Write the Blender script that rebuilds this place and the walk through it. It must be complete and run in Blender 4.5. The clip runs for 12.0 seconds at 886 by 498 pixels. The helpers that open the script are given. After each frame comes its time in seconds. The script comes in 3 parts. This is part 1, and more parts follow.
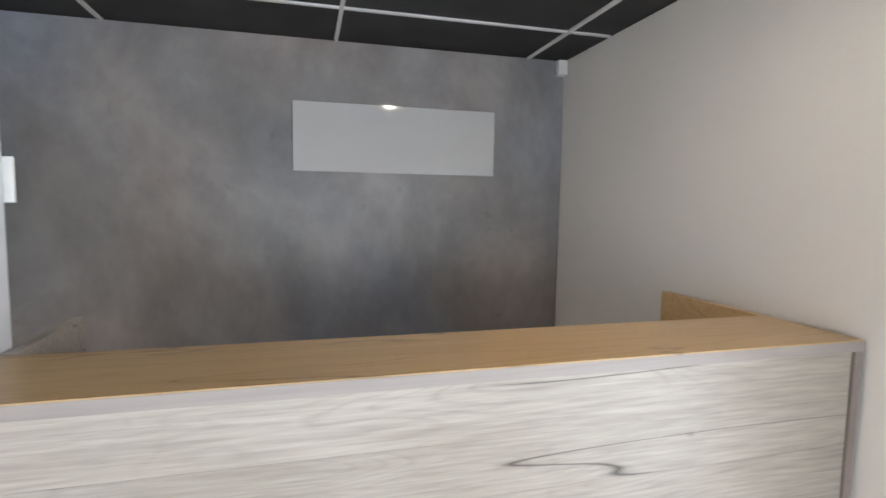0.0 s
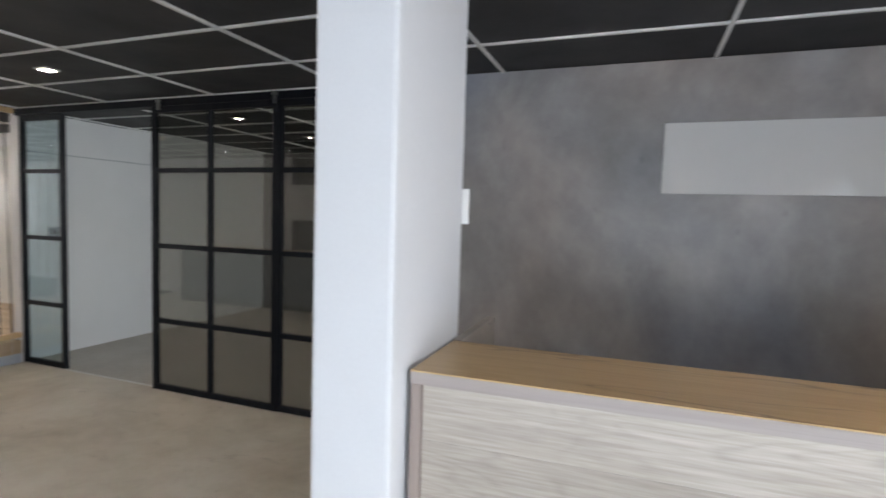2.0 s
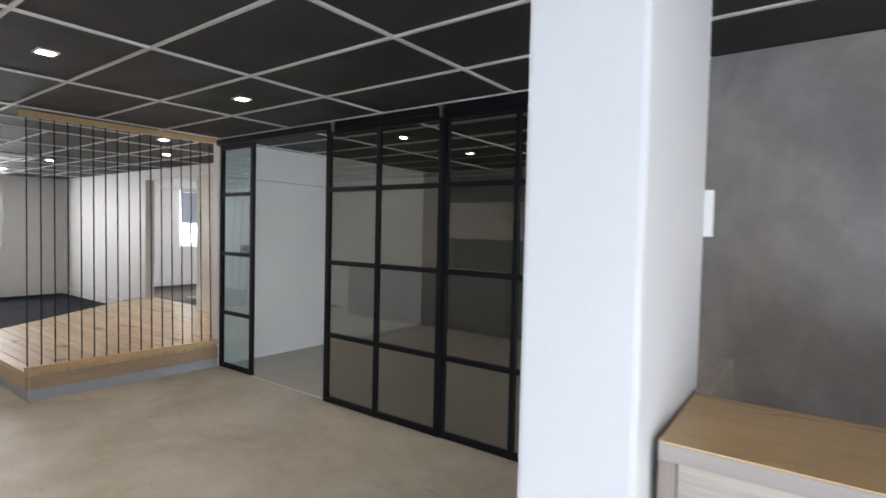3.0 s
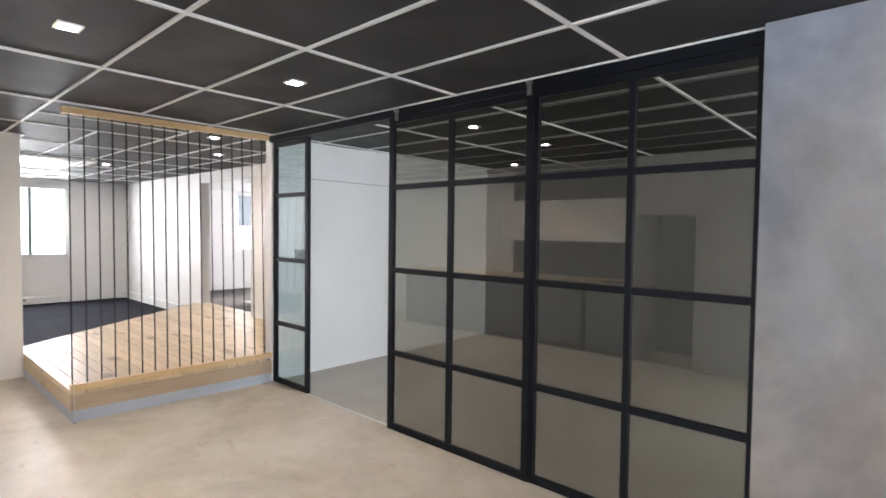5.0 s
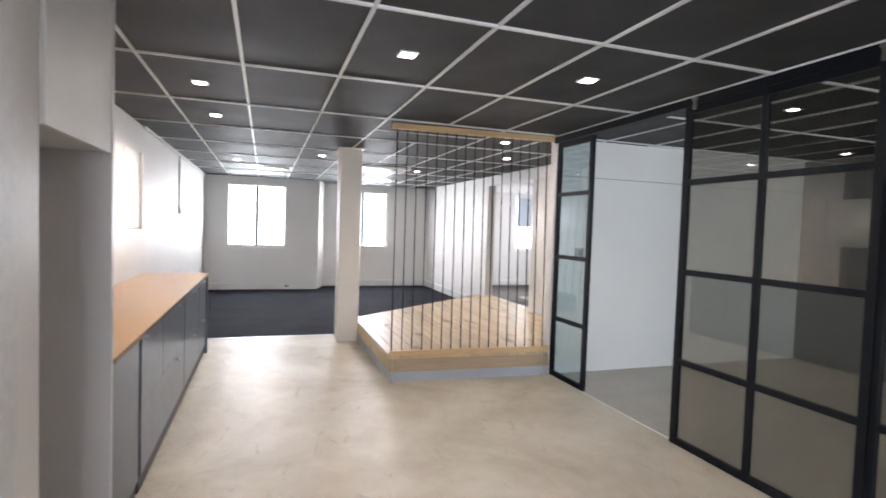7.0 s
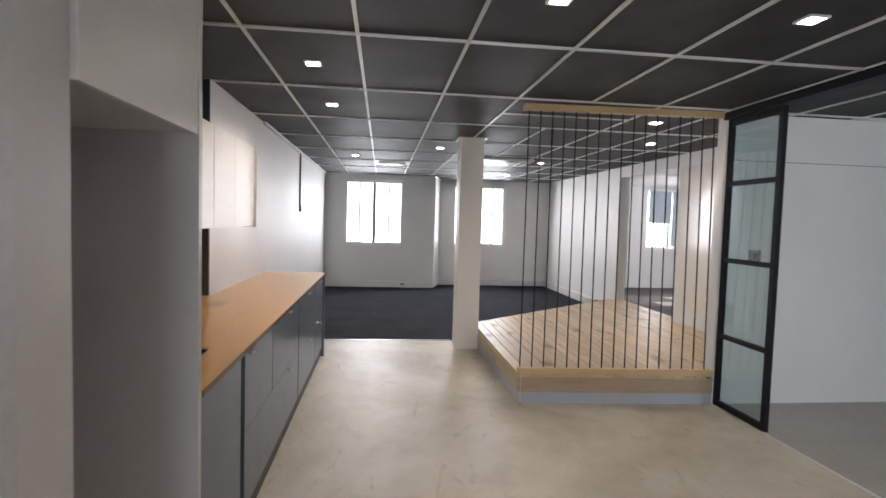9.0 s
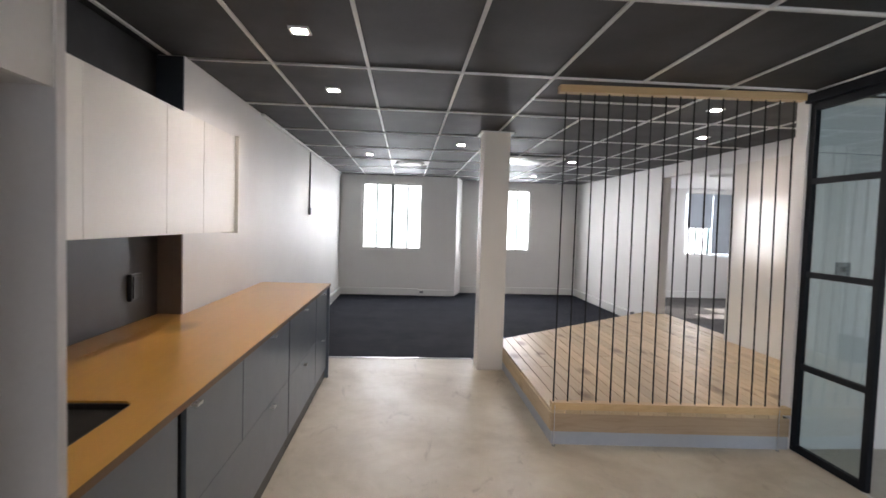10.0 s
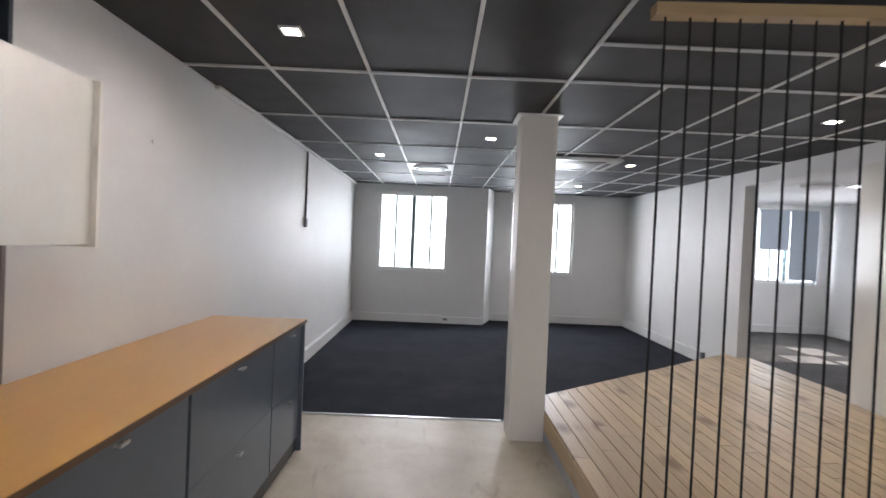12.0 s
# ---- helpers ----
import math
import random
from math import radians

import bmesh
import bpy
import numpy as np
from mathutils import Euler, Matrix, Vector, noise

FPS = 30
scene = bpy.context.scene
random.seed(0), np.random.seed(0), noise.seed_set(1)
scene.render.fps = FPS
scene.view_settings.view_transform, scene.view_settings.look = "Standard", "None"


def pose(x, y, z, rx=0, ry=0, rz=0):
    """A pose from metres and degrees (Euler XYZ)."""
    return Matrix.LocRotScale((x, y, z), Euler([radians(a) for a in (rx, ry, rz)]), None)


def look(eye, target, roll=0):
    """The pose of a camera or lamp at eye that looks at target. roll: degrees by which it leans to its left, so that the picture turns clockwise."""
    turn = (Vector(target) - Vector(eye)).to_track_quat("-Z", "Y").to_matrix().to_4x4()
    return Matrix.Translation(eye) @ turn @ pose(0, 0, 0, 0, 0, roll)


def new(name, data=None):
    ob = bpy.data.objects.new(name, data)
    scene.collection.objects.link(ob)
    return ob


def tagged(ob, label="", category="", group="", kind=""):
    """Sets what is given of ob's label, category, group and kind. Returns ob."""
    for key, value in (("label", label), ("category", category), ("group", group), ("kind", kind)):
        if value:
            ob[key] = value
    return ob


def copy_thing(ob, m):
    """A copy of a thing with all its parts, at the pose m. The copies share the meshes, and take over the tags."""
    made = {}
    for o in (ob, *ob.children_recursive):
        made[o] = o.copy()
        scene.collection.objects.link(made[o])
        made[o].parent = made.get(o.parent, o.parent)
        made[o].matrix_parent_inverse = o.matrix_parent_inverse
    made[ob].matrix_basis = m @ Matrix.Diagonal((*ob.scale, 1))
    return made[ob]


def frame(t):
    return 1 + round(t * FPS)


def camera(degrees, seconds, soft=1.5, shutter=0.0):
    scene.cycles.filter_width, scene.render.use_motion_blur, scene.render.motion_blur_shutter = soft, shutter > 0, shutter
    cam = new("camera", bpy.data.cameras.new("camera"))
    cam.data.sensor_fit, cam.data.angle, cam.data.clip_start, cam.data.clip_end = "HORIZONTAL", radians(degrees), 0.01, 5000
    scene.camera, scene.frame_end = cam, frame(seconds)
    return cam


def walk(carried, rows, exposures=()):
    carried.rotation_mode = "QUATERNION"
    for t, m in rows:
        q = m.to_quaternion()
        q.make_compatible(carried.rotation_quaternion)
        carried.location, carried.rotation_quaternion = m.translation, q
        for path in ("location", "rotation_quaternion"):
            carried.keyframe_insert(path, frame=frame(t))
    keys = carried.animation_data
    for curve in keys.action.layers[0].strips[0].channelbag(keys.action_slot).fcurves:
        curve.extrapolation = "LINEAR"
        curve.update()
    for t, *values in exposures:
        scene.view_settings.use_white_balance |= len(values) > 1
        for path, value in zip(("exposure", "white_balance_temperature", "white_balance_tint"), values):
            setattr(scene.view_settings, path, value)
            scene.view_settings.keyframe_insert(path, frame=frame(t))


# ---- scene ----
cam = camera(80.6, 12.0, 1.6, 0.4)
PATH = [
    (0, (-0.165, -0.244, 1.581), (0.336, 1.685, 1.405), 0.9),
    (0.5, (-0.201, -0.266, 1.58), (0.09, 1.706, 1.42), 0.7),
    (1, (-0.231, -0.317, 1.598), (-0.255, 1.677, 1.446), 0.9),
    (1.5, (-0.274, -0.354, 1.601), (-0.591, 1.616, 1.471), 1.3),
    (2, (-0.35, -0.336, 1.59), (-1.049, 1.534, 1.463), 1.7),
    (2.5, (-0.471, -0.266, 1.57), (-1.474, 1.459, 1.429), 1.3),
    (3, (-0.641, -0.119, 1.565), (-1.835, 1.484, 1.495), 1.3),
    (5, (-1.217, 0.25, 1.576), (-2.558, 1.733, 1.504), 0.7),
    (5.5, (-1.234, 0.284, 1.559), (-2.738, 1.6, 1.481), 1.1),
    (6, (-1.231, 0.257, 1.545), (-2.904, 1.349, 1.46), 1.1),
    (6.5, (-1.212, 0.204, 1.521), (-3.019, 1.056, 1.438), 1.6),
    (7, (-1.24, 0.152, 1.526), (-3.131, 0.797, 1.443), 1.9),
    (7.5, (-1.266, 0.093, 1.518), (-3.207, 0.567, 1.434), 1.8),
    (9.5, (-2.256, 0.204, 1.531), (-4.244, 0.394, 1.423), 1.7),
    (10, (-2.607, 0.266, 1.534), (-4.599, 0.409, 1.437), 1.8),
    (10.5, (-2.986, 0.312, 1.528), (-4.981, 0.429, 1.44), 2.1),
    (11, (-3.327, 0.354, 1.534), (-5.323, 0.454, 1.468), 1.9),
    (11.5, (-3.68, 0.43, 1.535), (-5.679, 0.483, 1.5), 2.2),
    (12, (-4.041, 0.461, 1.514), (-6.041, 0.476, 1.482), 2.5),
]
EXPOSURES = [(0.0, 0.35, 6750, 16.0), (1.5, 0.2, 6650, 16.0), (2.0, 0.25, 6600, 16.0), (3.0, 0.36, 6600, 16.0), (5.0, 1.24, 6600, 18.0), (7.0, 1.0, 6450, 18.0), (7.5, 0.62, 6550, 18.0), (9.5, 0.42, 6550, 18.0), (11.5, 0.28, 6500, 17.0), (12.0, 0.25, 6300, 17.0)]
walk(cam, [(t, look(eye, target, roll)) for t, eye, target, roll in PATH], EXPOSURES)

# ---- world, daylight and exposure ----
world = bpy.data.worlds.new("sky")
scene.world = world
world.use_nodes = True
wn = world.node_tree
sky = wn.nodes.new("ShaderNodeTexSky")
sky.sky_type, sky.sun_disc = "NISHITA", False
sky.sun_elevation, sky.sun_rotation = radians(36), radians(8)
wn.links.new(sky.outputs[0], wn.nodes["Background"].inputs[0])
wn.nodes["Background"].inputs[1].default_value = 0.12

sun_data = bpy.data.lights.new("sun", "SUN")
sun_data.energy, sun_data.angle, sun_data.color = 5.0, radians(0.5), (1, 0.95, 0.88)
sun_lamp = new("sun", sun_data)
sun_lamp.matrix_world = look((0.6, 8, 6.0), (0, 0, 0.2))


def window_light(name, eye, target, w, h, watts, colour):
    d = bpy.data.lights.new(name, "AREA")
    d.shape, d.size, d.size_y, d.energy, d.color = "RECTANGLE", w, h, watts, colour
    ob = new(name, d)
    ob.matrix_world = look(eye, target)
    return ob


window_light("daylight_west", (-13.87, -0.03, 1.65), (0, -0.03, 1.65), 1.26, 1.40, 60, (0.93, 0.97, 1.0))
window_light("daylight_west_far", (-14.47, 2.44, 1.65), (0, 2.44, 1.65), 1.22, 1.40, 85, (0.93, 0.97, 1.0))
window_light("daylight_side_room", (-14.47, 7.25, 1.68), (0, 7.25, 1.68), 1.18, 1.40, 60, (0.93, 0.97, 1.0))
window_light("daylight_side_north", (-11.9, 8.27, 1.6), (-11.9, 0, 1.6), 1.5, 1.4, 60, (0.95, 0.98, 1.0))
window_light("daylight_entrance", (-0.2, -2.93, 0.85), (-0.2, 0, 0.85), 3.0, 1.5, 82, (0.76, 0.88, 1.0))
window_light("daylight_lobby_east", (1.68, -1.0, 1.07), (0, -1.0, 1.07), 2.6, 1.95, 98, (0.82, 0.91, 1.0))

window_light("daylight_meeting_room", (1.68, 4.85, 1.6), (0, 4.85, 1.6), 2.0, 1.4, 94, (0.80, 0.94, 1.0))

# ---- materials ----


def mat(name):
    m = bpy.data.materials.new(name)
    m.use_nodes = True
    return m, m.node_tree, m.node_tree.nodes["Principled BSDF"]


def node(nt, kind, **values):
    n = nt.nodes.new(kind)
    for k, v in values.items():
        n.inputs[k.replace("_", " ")].default_value = v
    return n


def coords(nt, scale=(1, 1, 1), shuffle=False):
    tc = nt.nodes.new("ShaderNodeTexCoord")
    mp = node(nt, "ShaderNodeMapping", Scale=scale)
    nt.links.new(tc.outputs["Object"], mp.inputs["Vector"])
    if shuffle:
        info = nt.nodes.new("ShaderNodeObjectInfo")
        mul = nt.nodes.new("ShaderNodeVectorMath")
        mul.operation = "SCALE"
        mul.inputs[0].default_value = (37.0, 51.0, 23.0)
        nt.links.new(info.outputs["Random"], mul.inputs["Scale"])
        nt.links.new(mul.outputs[0], mp.inputs["Location"])
    return mp.outputs[0]


def noise_tex(nt, vec, scale, detail=4.0, rough=0.55, distort=0.0):
    n = node(nt, "ShaderNodeTexNoise", Scale=scale, Detail=detail, Roughness=rough, Distortion=distort)
    nt.links.new(vec, n.inputs["Vector"])
    return n.outputs["Fac"]


def ramp(nt, fac, stops):
    r = nt.nodes.new("ShaderNodeValToRGB")
    e = r.color_ramp.elements
    while len(e) < len(stops):
        e.new(0.5)
    for el, (p, c) in zip(e, stops):
        el.position, el.color = p, (*c, 1) if len(c) == 3 else c
    nt.links.new(fac, r.inputs[0])
    return r.outputs[0]


def grey(v):
    return (v, v, v)


def mix(nt, fac, a, b, mode="MIX"):
    m = nt.nodes.new("ShaderNodeMix")
    m.data_type, m.blend_type = "RGBA", mode
    for sock, v in ((m.inputs[0], fac), (m.inputs[6], a), (m.inputs[7], b)):
        if hasattr(v, "links"):
            nt.links.new(v, sock)
        else:
            sock.default_value = v
    return m.outputs[2]


def bump(nt, bsdf, height, strength, distance=0.01):
    b = node(nt, "ShaderNodeBump", Strength=strength, Distance=distance)
    nt.links.new(height, b.inputs["Height"])
    nt.links.new(b.outputs[0], bsdf.inputs["Normal"])


def mottled(name, dark, light, scale=1.5, rough=(0.4, 0.6), fine=40.0, relief=0.08, metal=0.0, spec=0.5, shuffle=False, contrast=(0.3, 0.7), stretch=(1, 1, 1), fleck=0.25):
    """Plaster, paint, screed, carpet: two colours in broad clouds, fine grain over them."""
    m, nt, b = mat(name)
    v = coords(nt, stretch, shuffle)
    broad = noise_tex(nt, v, scale, 6, 0.6)
    grain = noise_tex(nt, v, fine, 3, 0.6)
    col = ramp(nt, broad, [(contrast[0], dark), (contrast[1], light)])
    col = mix(nt, fleck, col, ramp(nt, grain, [(0.3, grey(0.25)), (0.7, grey(0.75))]), "SOFT_LIGHT")
    nt.links.new(col, b.inputs["Base Color"])
    nt.links.new(ramp(nt, noise_tex(nt, v, scale * 2.3, 4), [(0.3, grey(rough[0])), (0.7, grey(rough[1]))]), b.inputs["Roughness"])
    b.inputs["Metallic"].default_value = metal
    b.inputs["Specular IOR Level"].default_value = spec
    bump(nt, b, grain, relief)
    return m


def screed(name):
    """Hand-trowelled cream screed: broad clouds, trowel drifts, brown scuffs."""
    m, nt, b = mat(name)
    v = coords(nt)
    col = ramp(nt, noise_tex(nt, v, 0.9, 6, 0.6, 0.4), [(0.30, (0.45, 0.395, 0.305)), (0.5, (0.60, 0.54, 0.44)), (0.70, (0.70, 0.65, 0.555))])
    col = mix(nt, 0.35, col, ramp(nt, noise_tex(nt, v, 5.0, 5, 0.65, 0.8), [(0.3, grey(0.3)), (0.7, grey(0.7))]), "SOFT_LIGHT")
    w = coords(nt, (1.0, 2.6, 1.0))
    scuff = ramp(nt, noise_tex(nt, w, 2.2, 5, 0.7, 1.2), [(0.60, grey(0.0)), (0.74, grey(0.42))])
    col = mix(nt, scuff, col, (0.20, 0.155, 0.11, 1))
    pits = ramp(nt, noise_tex(nt, v, 7.0, 2, 0.4), [(0.78, grey(0.0)), (0.82, grey(0.5))])
    col = mix(nt, pits, col, (0.16, 0.12, 0.09, 1))
    nt.links.new(col, b.inputs["Base Color"])
    nt.links.new(ramp(nt, noise_tex(nt, v, 1.7, 4), [(0.3, grey(0.38)), (0.7, grey(0.50))]), b.inputs["Roughness"])
    b.inputs["Specular IOR Level"].default_value = 0.42
    bump(nt, b, noise_tex(nt, v, 2.5, 3), 0.03)
    return m


def concrete_print(name):
    """Printed wallcovering: grey clouds, bluish and brownish drifts, dark specks."""
    m, nt, b = mat(name)
    v = coords(nt, (1, 1, 0.75))
    clouds = ramp(nt, noise_tex(nt, v, 1.3, 7, 0.62, 0.3), [(0.28, (0.20, 0.193, 0.193)), (0.5, (0.30, 0.29, 0.288)), (0.72, (0.44, 0.428, 0.42))])
    drift = ramp(nt, noise_tex(nt, v, 0.75, 2, 0.5), [(0.36, (0.44, 0.50, 0.60)), (0.5, (0.5, 0.5, 0.5)), (0.64, (0.56, 0.50, 0.46))])
    col = mix(nt, 0.8, clouds, drift, "OVERLAY")
    small = noise_tex(nt, v, 6.0, 5, 0.6)
    col = mix(nt, 0.35, col, ramp(nt, small, [(0.3, grey(0.28)), (0.7, grey(0.72))]), "SOFT_LIGHT")
    specks = ramp(nt, noise_tex(nt, v, 9.0, 2, 0.5), [(0.72, grey(0.0)), (0.80, grey(0.25))])
    col = mix(nt, specks, col, (0.07, 0.07, 0.075, 1))
    nt.links.new(col, b.inputs["Base Color"])
    b.inputs["Roughness"].default_value = 0.38
    b.inputs["Specular IOR Level"].default_value = 0.48
    bump(nt, b, small, 0.04)
    return m


def wood(name, pale, mid, dark, along, scale=1.0, rough=0.4, cracks=0.0, coat=0.0, knots=0.17, figure=1.0):
    """Timber with its grain along one axis, growth rings, knots and dark splits."""
    m, nt, b = mat(name)
    st = [9.0, 9.0, 9.0]
    st[along] = 0.5
    v = coords(nt, tuple(s * scale for s in st), True)
    big = noise_tex(nt, v, 0.55, 3, 0.5, 0.6)
    wave = nt.nodes.new("ShaderNodeMath")
    wave.operation = "MULTIPLY"
    wave.inputs[1].default_value = 26.0
    nt.links.new(big, wave.inputs[0])
    rings = nt.nodes.new("ShaderNodeMath")
    rings.operation = "PINGPONG"
    rings.inputs[1].default_value = 1.0
    nt.links.new(wave.outputs[0], rings.inputs[0])
    fibre = noise_tex(nt, v, 9.0, 4, 0.65)
    col = ramp(nt, rings.outputs[0], [(0.0, mid), (0.45, pale), (1.0, pale)])
    col = mix(nt, figure, (*pale, 1), col)
    col = mix(nt, 0.25 + 0.2 * figure, col, ramp(nt, fibre, [(0.3, mid), (0.65, pale)]))
    col = mix(nt, 0.6 - 0.25 * figure, col, ramp(nt, noise_tex(nt, v, 0.25, 2), [(0.35, mid), (0.65, pale)]))
    if knots:
        sk = [2.6, 2.6, 2.6]
        sk[along] = 1.3
        kv = coords(nt, tuple(s * scale for s in sk), True)
        vor = node(nt, "ShaderNodeTexVoronoi", Scale=1.0)
        nt.links.new(kv, vor.inputs["Vector"])
        col = mix(nt, ramp(nt, vor.outputs["Distance"], [(knots * 0.35, grey(0.8)), (knots, grey(0.0))]), col, (*dark, 1))
    if cracks:
        sc = [7.0, 7.0, 7.0]
        sc[along] = 0.75
        cv = coords(nt, tuple(s * scale for s in sc), True)
        line = ramp(nt, noise_tex(nt, cv, 0.75, 3, 0.45), [(0.4945, grey(0)), (0.4985, grey(1)), (0.5005, grey(1)), (0.5045, grey(0))])
        mask = ramp(nt, noise_tex(nt, cv, 1.1, 2), [(0.50, grey(0)), (0.54, grey(cracks))])
        col = mix(nt, mix(nt, 1.0, line, mask, "MULTIPLY"), col, (*dark, 1))
    info = nt.nodes.new("ShaderNodeObjectInfo")
    tone = nt.nodes.new("ShaderNodeMapRange")
    tone.inputs["To Min"].default_value, tone.inputs["To Max"].default_value = 0.86, 1.08
    nt.links.new(info.outputs["Random"], tone.inputs["Value"])
    hsv = nt.nodes.new("ShaderNodeHueSaturation")
    nt.links.new(tone.outputs[0], hsv.inputs["Value"])
    nt.links.new(col, hsv.inputs["Color"])
    col = hsv.outputs[0]
    nt.links.new(col, b.inputs["Base Color"])
    b.inputs["Roughness"].default_value = rough
    b.inputs["Coat Weight"].default_value = coat
    b.inputs["Coat Roughness"].default_value = 0.25
    bump(nt, b, fibre, 0.12, 0.004)
    return m


def laminate(name):
    """Whitewashed oak print: pale boards, soft cathedral figure, a few thin dark splits and pin knots."""
    m, nt, b = mat(name)
    v = coords(nt, (1.1, 8.0, 8.0), True)
    figure = noise_tex(nt, v, 0.75, 2, 0.45, 0.35)
    wave = nt.nodes.new("ShaderNodeMath")
    wave.operation = "MULTIPLY"
    wave.inputs[1].default_value = 46.0
    nt.links.new(figure, wave.inputs[0])
    rings = nt.nodes.new("ShaderNodeMath")
    rings.operation = "PINGPONG"
    rings.inputs[1].default_value = 1.0
    nt.links.new(wave.outputs[0], rings.inputs[0])
    fine = coords(nt, (1.6, 34.0, 34.0), True)
    fibre = noise_tex(nt, fine, 3.0, 4, 0.6)
    col = ramp(nt, noise_tex(nt, v, 0.35, 3, 0.5), [(0.3, (0.325, 0.28, 0.235)), (0.7, (0.44, 0.392, 0.338))])
    where = ramp(nt, noise_tex(nt, coords(nt, (1.4, 3.0, 3.0), True), 0.9, 2), [(0.44, grey(0.04)), (0.60, grey(0.22))])
    col = mix(nt, where, col, ramp(nt, rings.outputs[0], [(0.0, (0.255, 0.222, 0.188)), (0.45, (0.49, 0.445, 0.39))]))
    col = mix(nt, 0.8, col, ramp(nt, fibre, [(0.3, grey(0.30)), (0.7, grey(0.66))]), "SOFT_LIGHT")
    cv = coords(nt, (0.30, 6.0, 6.0), True)
    line = ramp(nt, noise_tex(nt, cv, 0.8, 2, 0.4), [(0.4955, grey(0)), (0.4985, grey(1)), (0.5015, grey(1)), (0.5045, grey(0))])
    mask = ramp(nt, noise_tex(nt, coords(nt, (1.3, 2.0, 2.0), True), 1.1, 2), [(0.44, grey(0)), (0.48, grey(0.9))])
    col = mix(nt, mix(nt, 1.0, line, mask, "MULTIPLY"), col, (0.045, 0.04, 0.037, 1))
    vor = node(nt, "ShaderNodeTexVoronoi", Scale=1.0)
    nt.links.new(coords(nt, (4.0, 7.0, 7.0), True), vor.inputs["Vector"])
    col = mix(nt, ramp(nt, vor.outputs["Distance"], [(0.03, grey(0.55)), (0.075, grey(0.0))]), col, (0.12, 0.10, 0.085, 1))
    info = nt.nodes.new("ShaderNodeObjectInfo")
    tone = nt.nodes.new("ShaderNodeMapRange")
    tone.inputs["To Min"].default_value, tone.inputs["To Max"].default_value = 0.90, 1.10
    nt.links.new(info.outputs["Random"], tone.inputs["Value"])
    hsv = nt.nodes.new("ShaderNodeHueSaturation")
    nt.links.new(tone.outputs[0], hsv.inputs["Value"])
    nt.links.new(col, hsv.inputs["Color"])
    nt.links.new(hsv.outputs[0], b.inputs["Base Color"])
    b.inputs["Roughness"].default_value = 0.36
    bump(nt, b, fibre, 0.06, 0.003)
    return m


def plain(name, colour, rough=0.4, metal=0.0, grain=60.0, relief=0.012):
    c2 = tuple(min(1, c * 1.05) for c in colour)
    return mottled(name, colour, c2, 3.0, (rough * 0.94, min(1, rough * 1.06)), grain, relief, metal, fleck=0.08)


def glass(name, tint, face=0.12):
    m, nt, b = mat(name)
    out = nt.nodes["Material Output"]
    nt.nodes.remove(b)
    clear = node(nt, "ShaderNodeBsdfTransparent", Color=(*tint, 1))
    gloss = node(nt, "ShaderNodeBsdfGlossy", Roughness=0.01)
    lw = node(nt, "ShaderNodeLayerWeight", Blend=0.5)
    five = nt.nodes.new("ShaderNodeMath")
    five.operation = "POWER"
    five.inputs[1].default_value = 5.0
    nt.links.new(lw.outputs["Facing"], five.inputs[0])
    two = nt.nodes.new("ShaderNodeMath")
    two.operation, two.use_clamp = "MULTIPLY_ADD", True
    two.inputs[1].default_value, two.inputs[2].default_value = 1.0 - face, face
    nt.links.new(five.outputs[0], two.inputs[0])
    ms = nt.nodes.new("ShaderNodeMixShader")
    for i, s in enumerate((two.outputs[0], clear.outputs[0], gloss.outputs[0])):
        nt.links.new(s, ms.inputs[i])
    nt.links.new(ms.outputs[0], out.inputs[0])
    return m


def glow(name, colour, strength):
    m, nt, b = mat(name)
    b.inputs["Emission Color"].default_value = (*colour, 1)
    b.inputs["Emission Strength"].default_value = strength
    return m


M_WALL = mottled("white_satin_wall_paint", (0.73, 0.72, 0.705), (0.79, 0.78, 0.765), 0.9, (0.48, 0.55), 90, 0.03, spec=0.25, fleck=0.08)
M_DARKWALL = mottled("dark_grey_wall_paint", (0.29, 0.28, 0.265), (0.34, 0.33, 0.315), 0.9, (0.5, 0.6), 90, 0.03, fleck=0.08)
M_COLUMN = mottled("pale_grey_column_paint", (0.61, 0.62, 0.63), (0.66, 0.67, 0.68), 0.9, (0.42, 0.50), 90, 0.03, spec=0.32, fleck=0.08)
M_GLOSS = mottled("cream_gloss_wall_board", (0.74, 0.72, 0.67), (0.79, 0.77, 0.72), 0.8, (0.10, 0.16), 90, 0.01)
M_CREAM = mottled("warm_white_wall_paint", (0.77, 0.73, 0.675), (0.82, 0.78, 0.725), 0.8, (0.45, 0.6), 110, 0.02, fleck=0.06)
M_WALLPAPER = concrete_print("grey_concrete_look_wallcovering")
M_PALECRETE = mottled("pale_grey_concrete_look_wallcovering", (0.46, 0.46, 0.465), (0.57, 0.57, 0.57), 1.3, (0.35, 0.5), 26, 0.05)
M_SCREED = screed("cream_polished_screed")
M_GREYFLOOR = mottled("grey_screed", (0.42, 0.38, 0.32), (0.52, 0.48, 0.42), 1.2, (0.3, 0.45), 22, 0.02)
M_CARPET = mottled("dark_navy_carpet", (0.012, 0.014, 0.021), (0.022, 0.025, 0.035), 2.0, (0.9, 1.0), 260, 0.6, spec=0.15)
M_GREYCARPET = mottled("grey_carpet", (0.075, 0.072, 0.069), (0.105, 0.101, 0.097), 2.0, (0.9, 1.0), 260, 0.5, spec=0.15)
M_PALESQUARE = mottled("pale_square_on_carpet", (0.20, 0.185, 0.165), (0.26, 0.24, 0.215), 2.0, (0.6, 0.75), 30, 0.05)
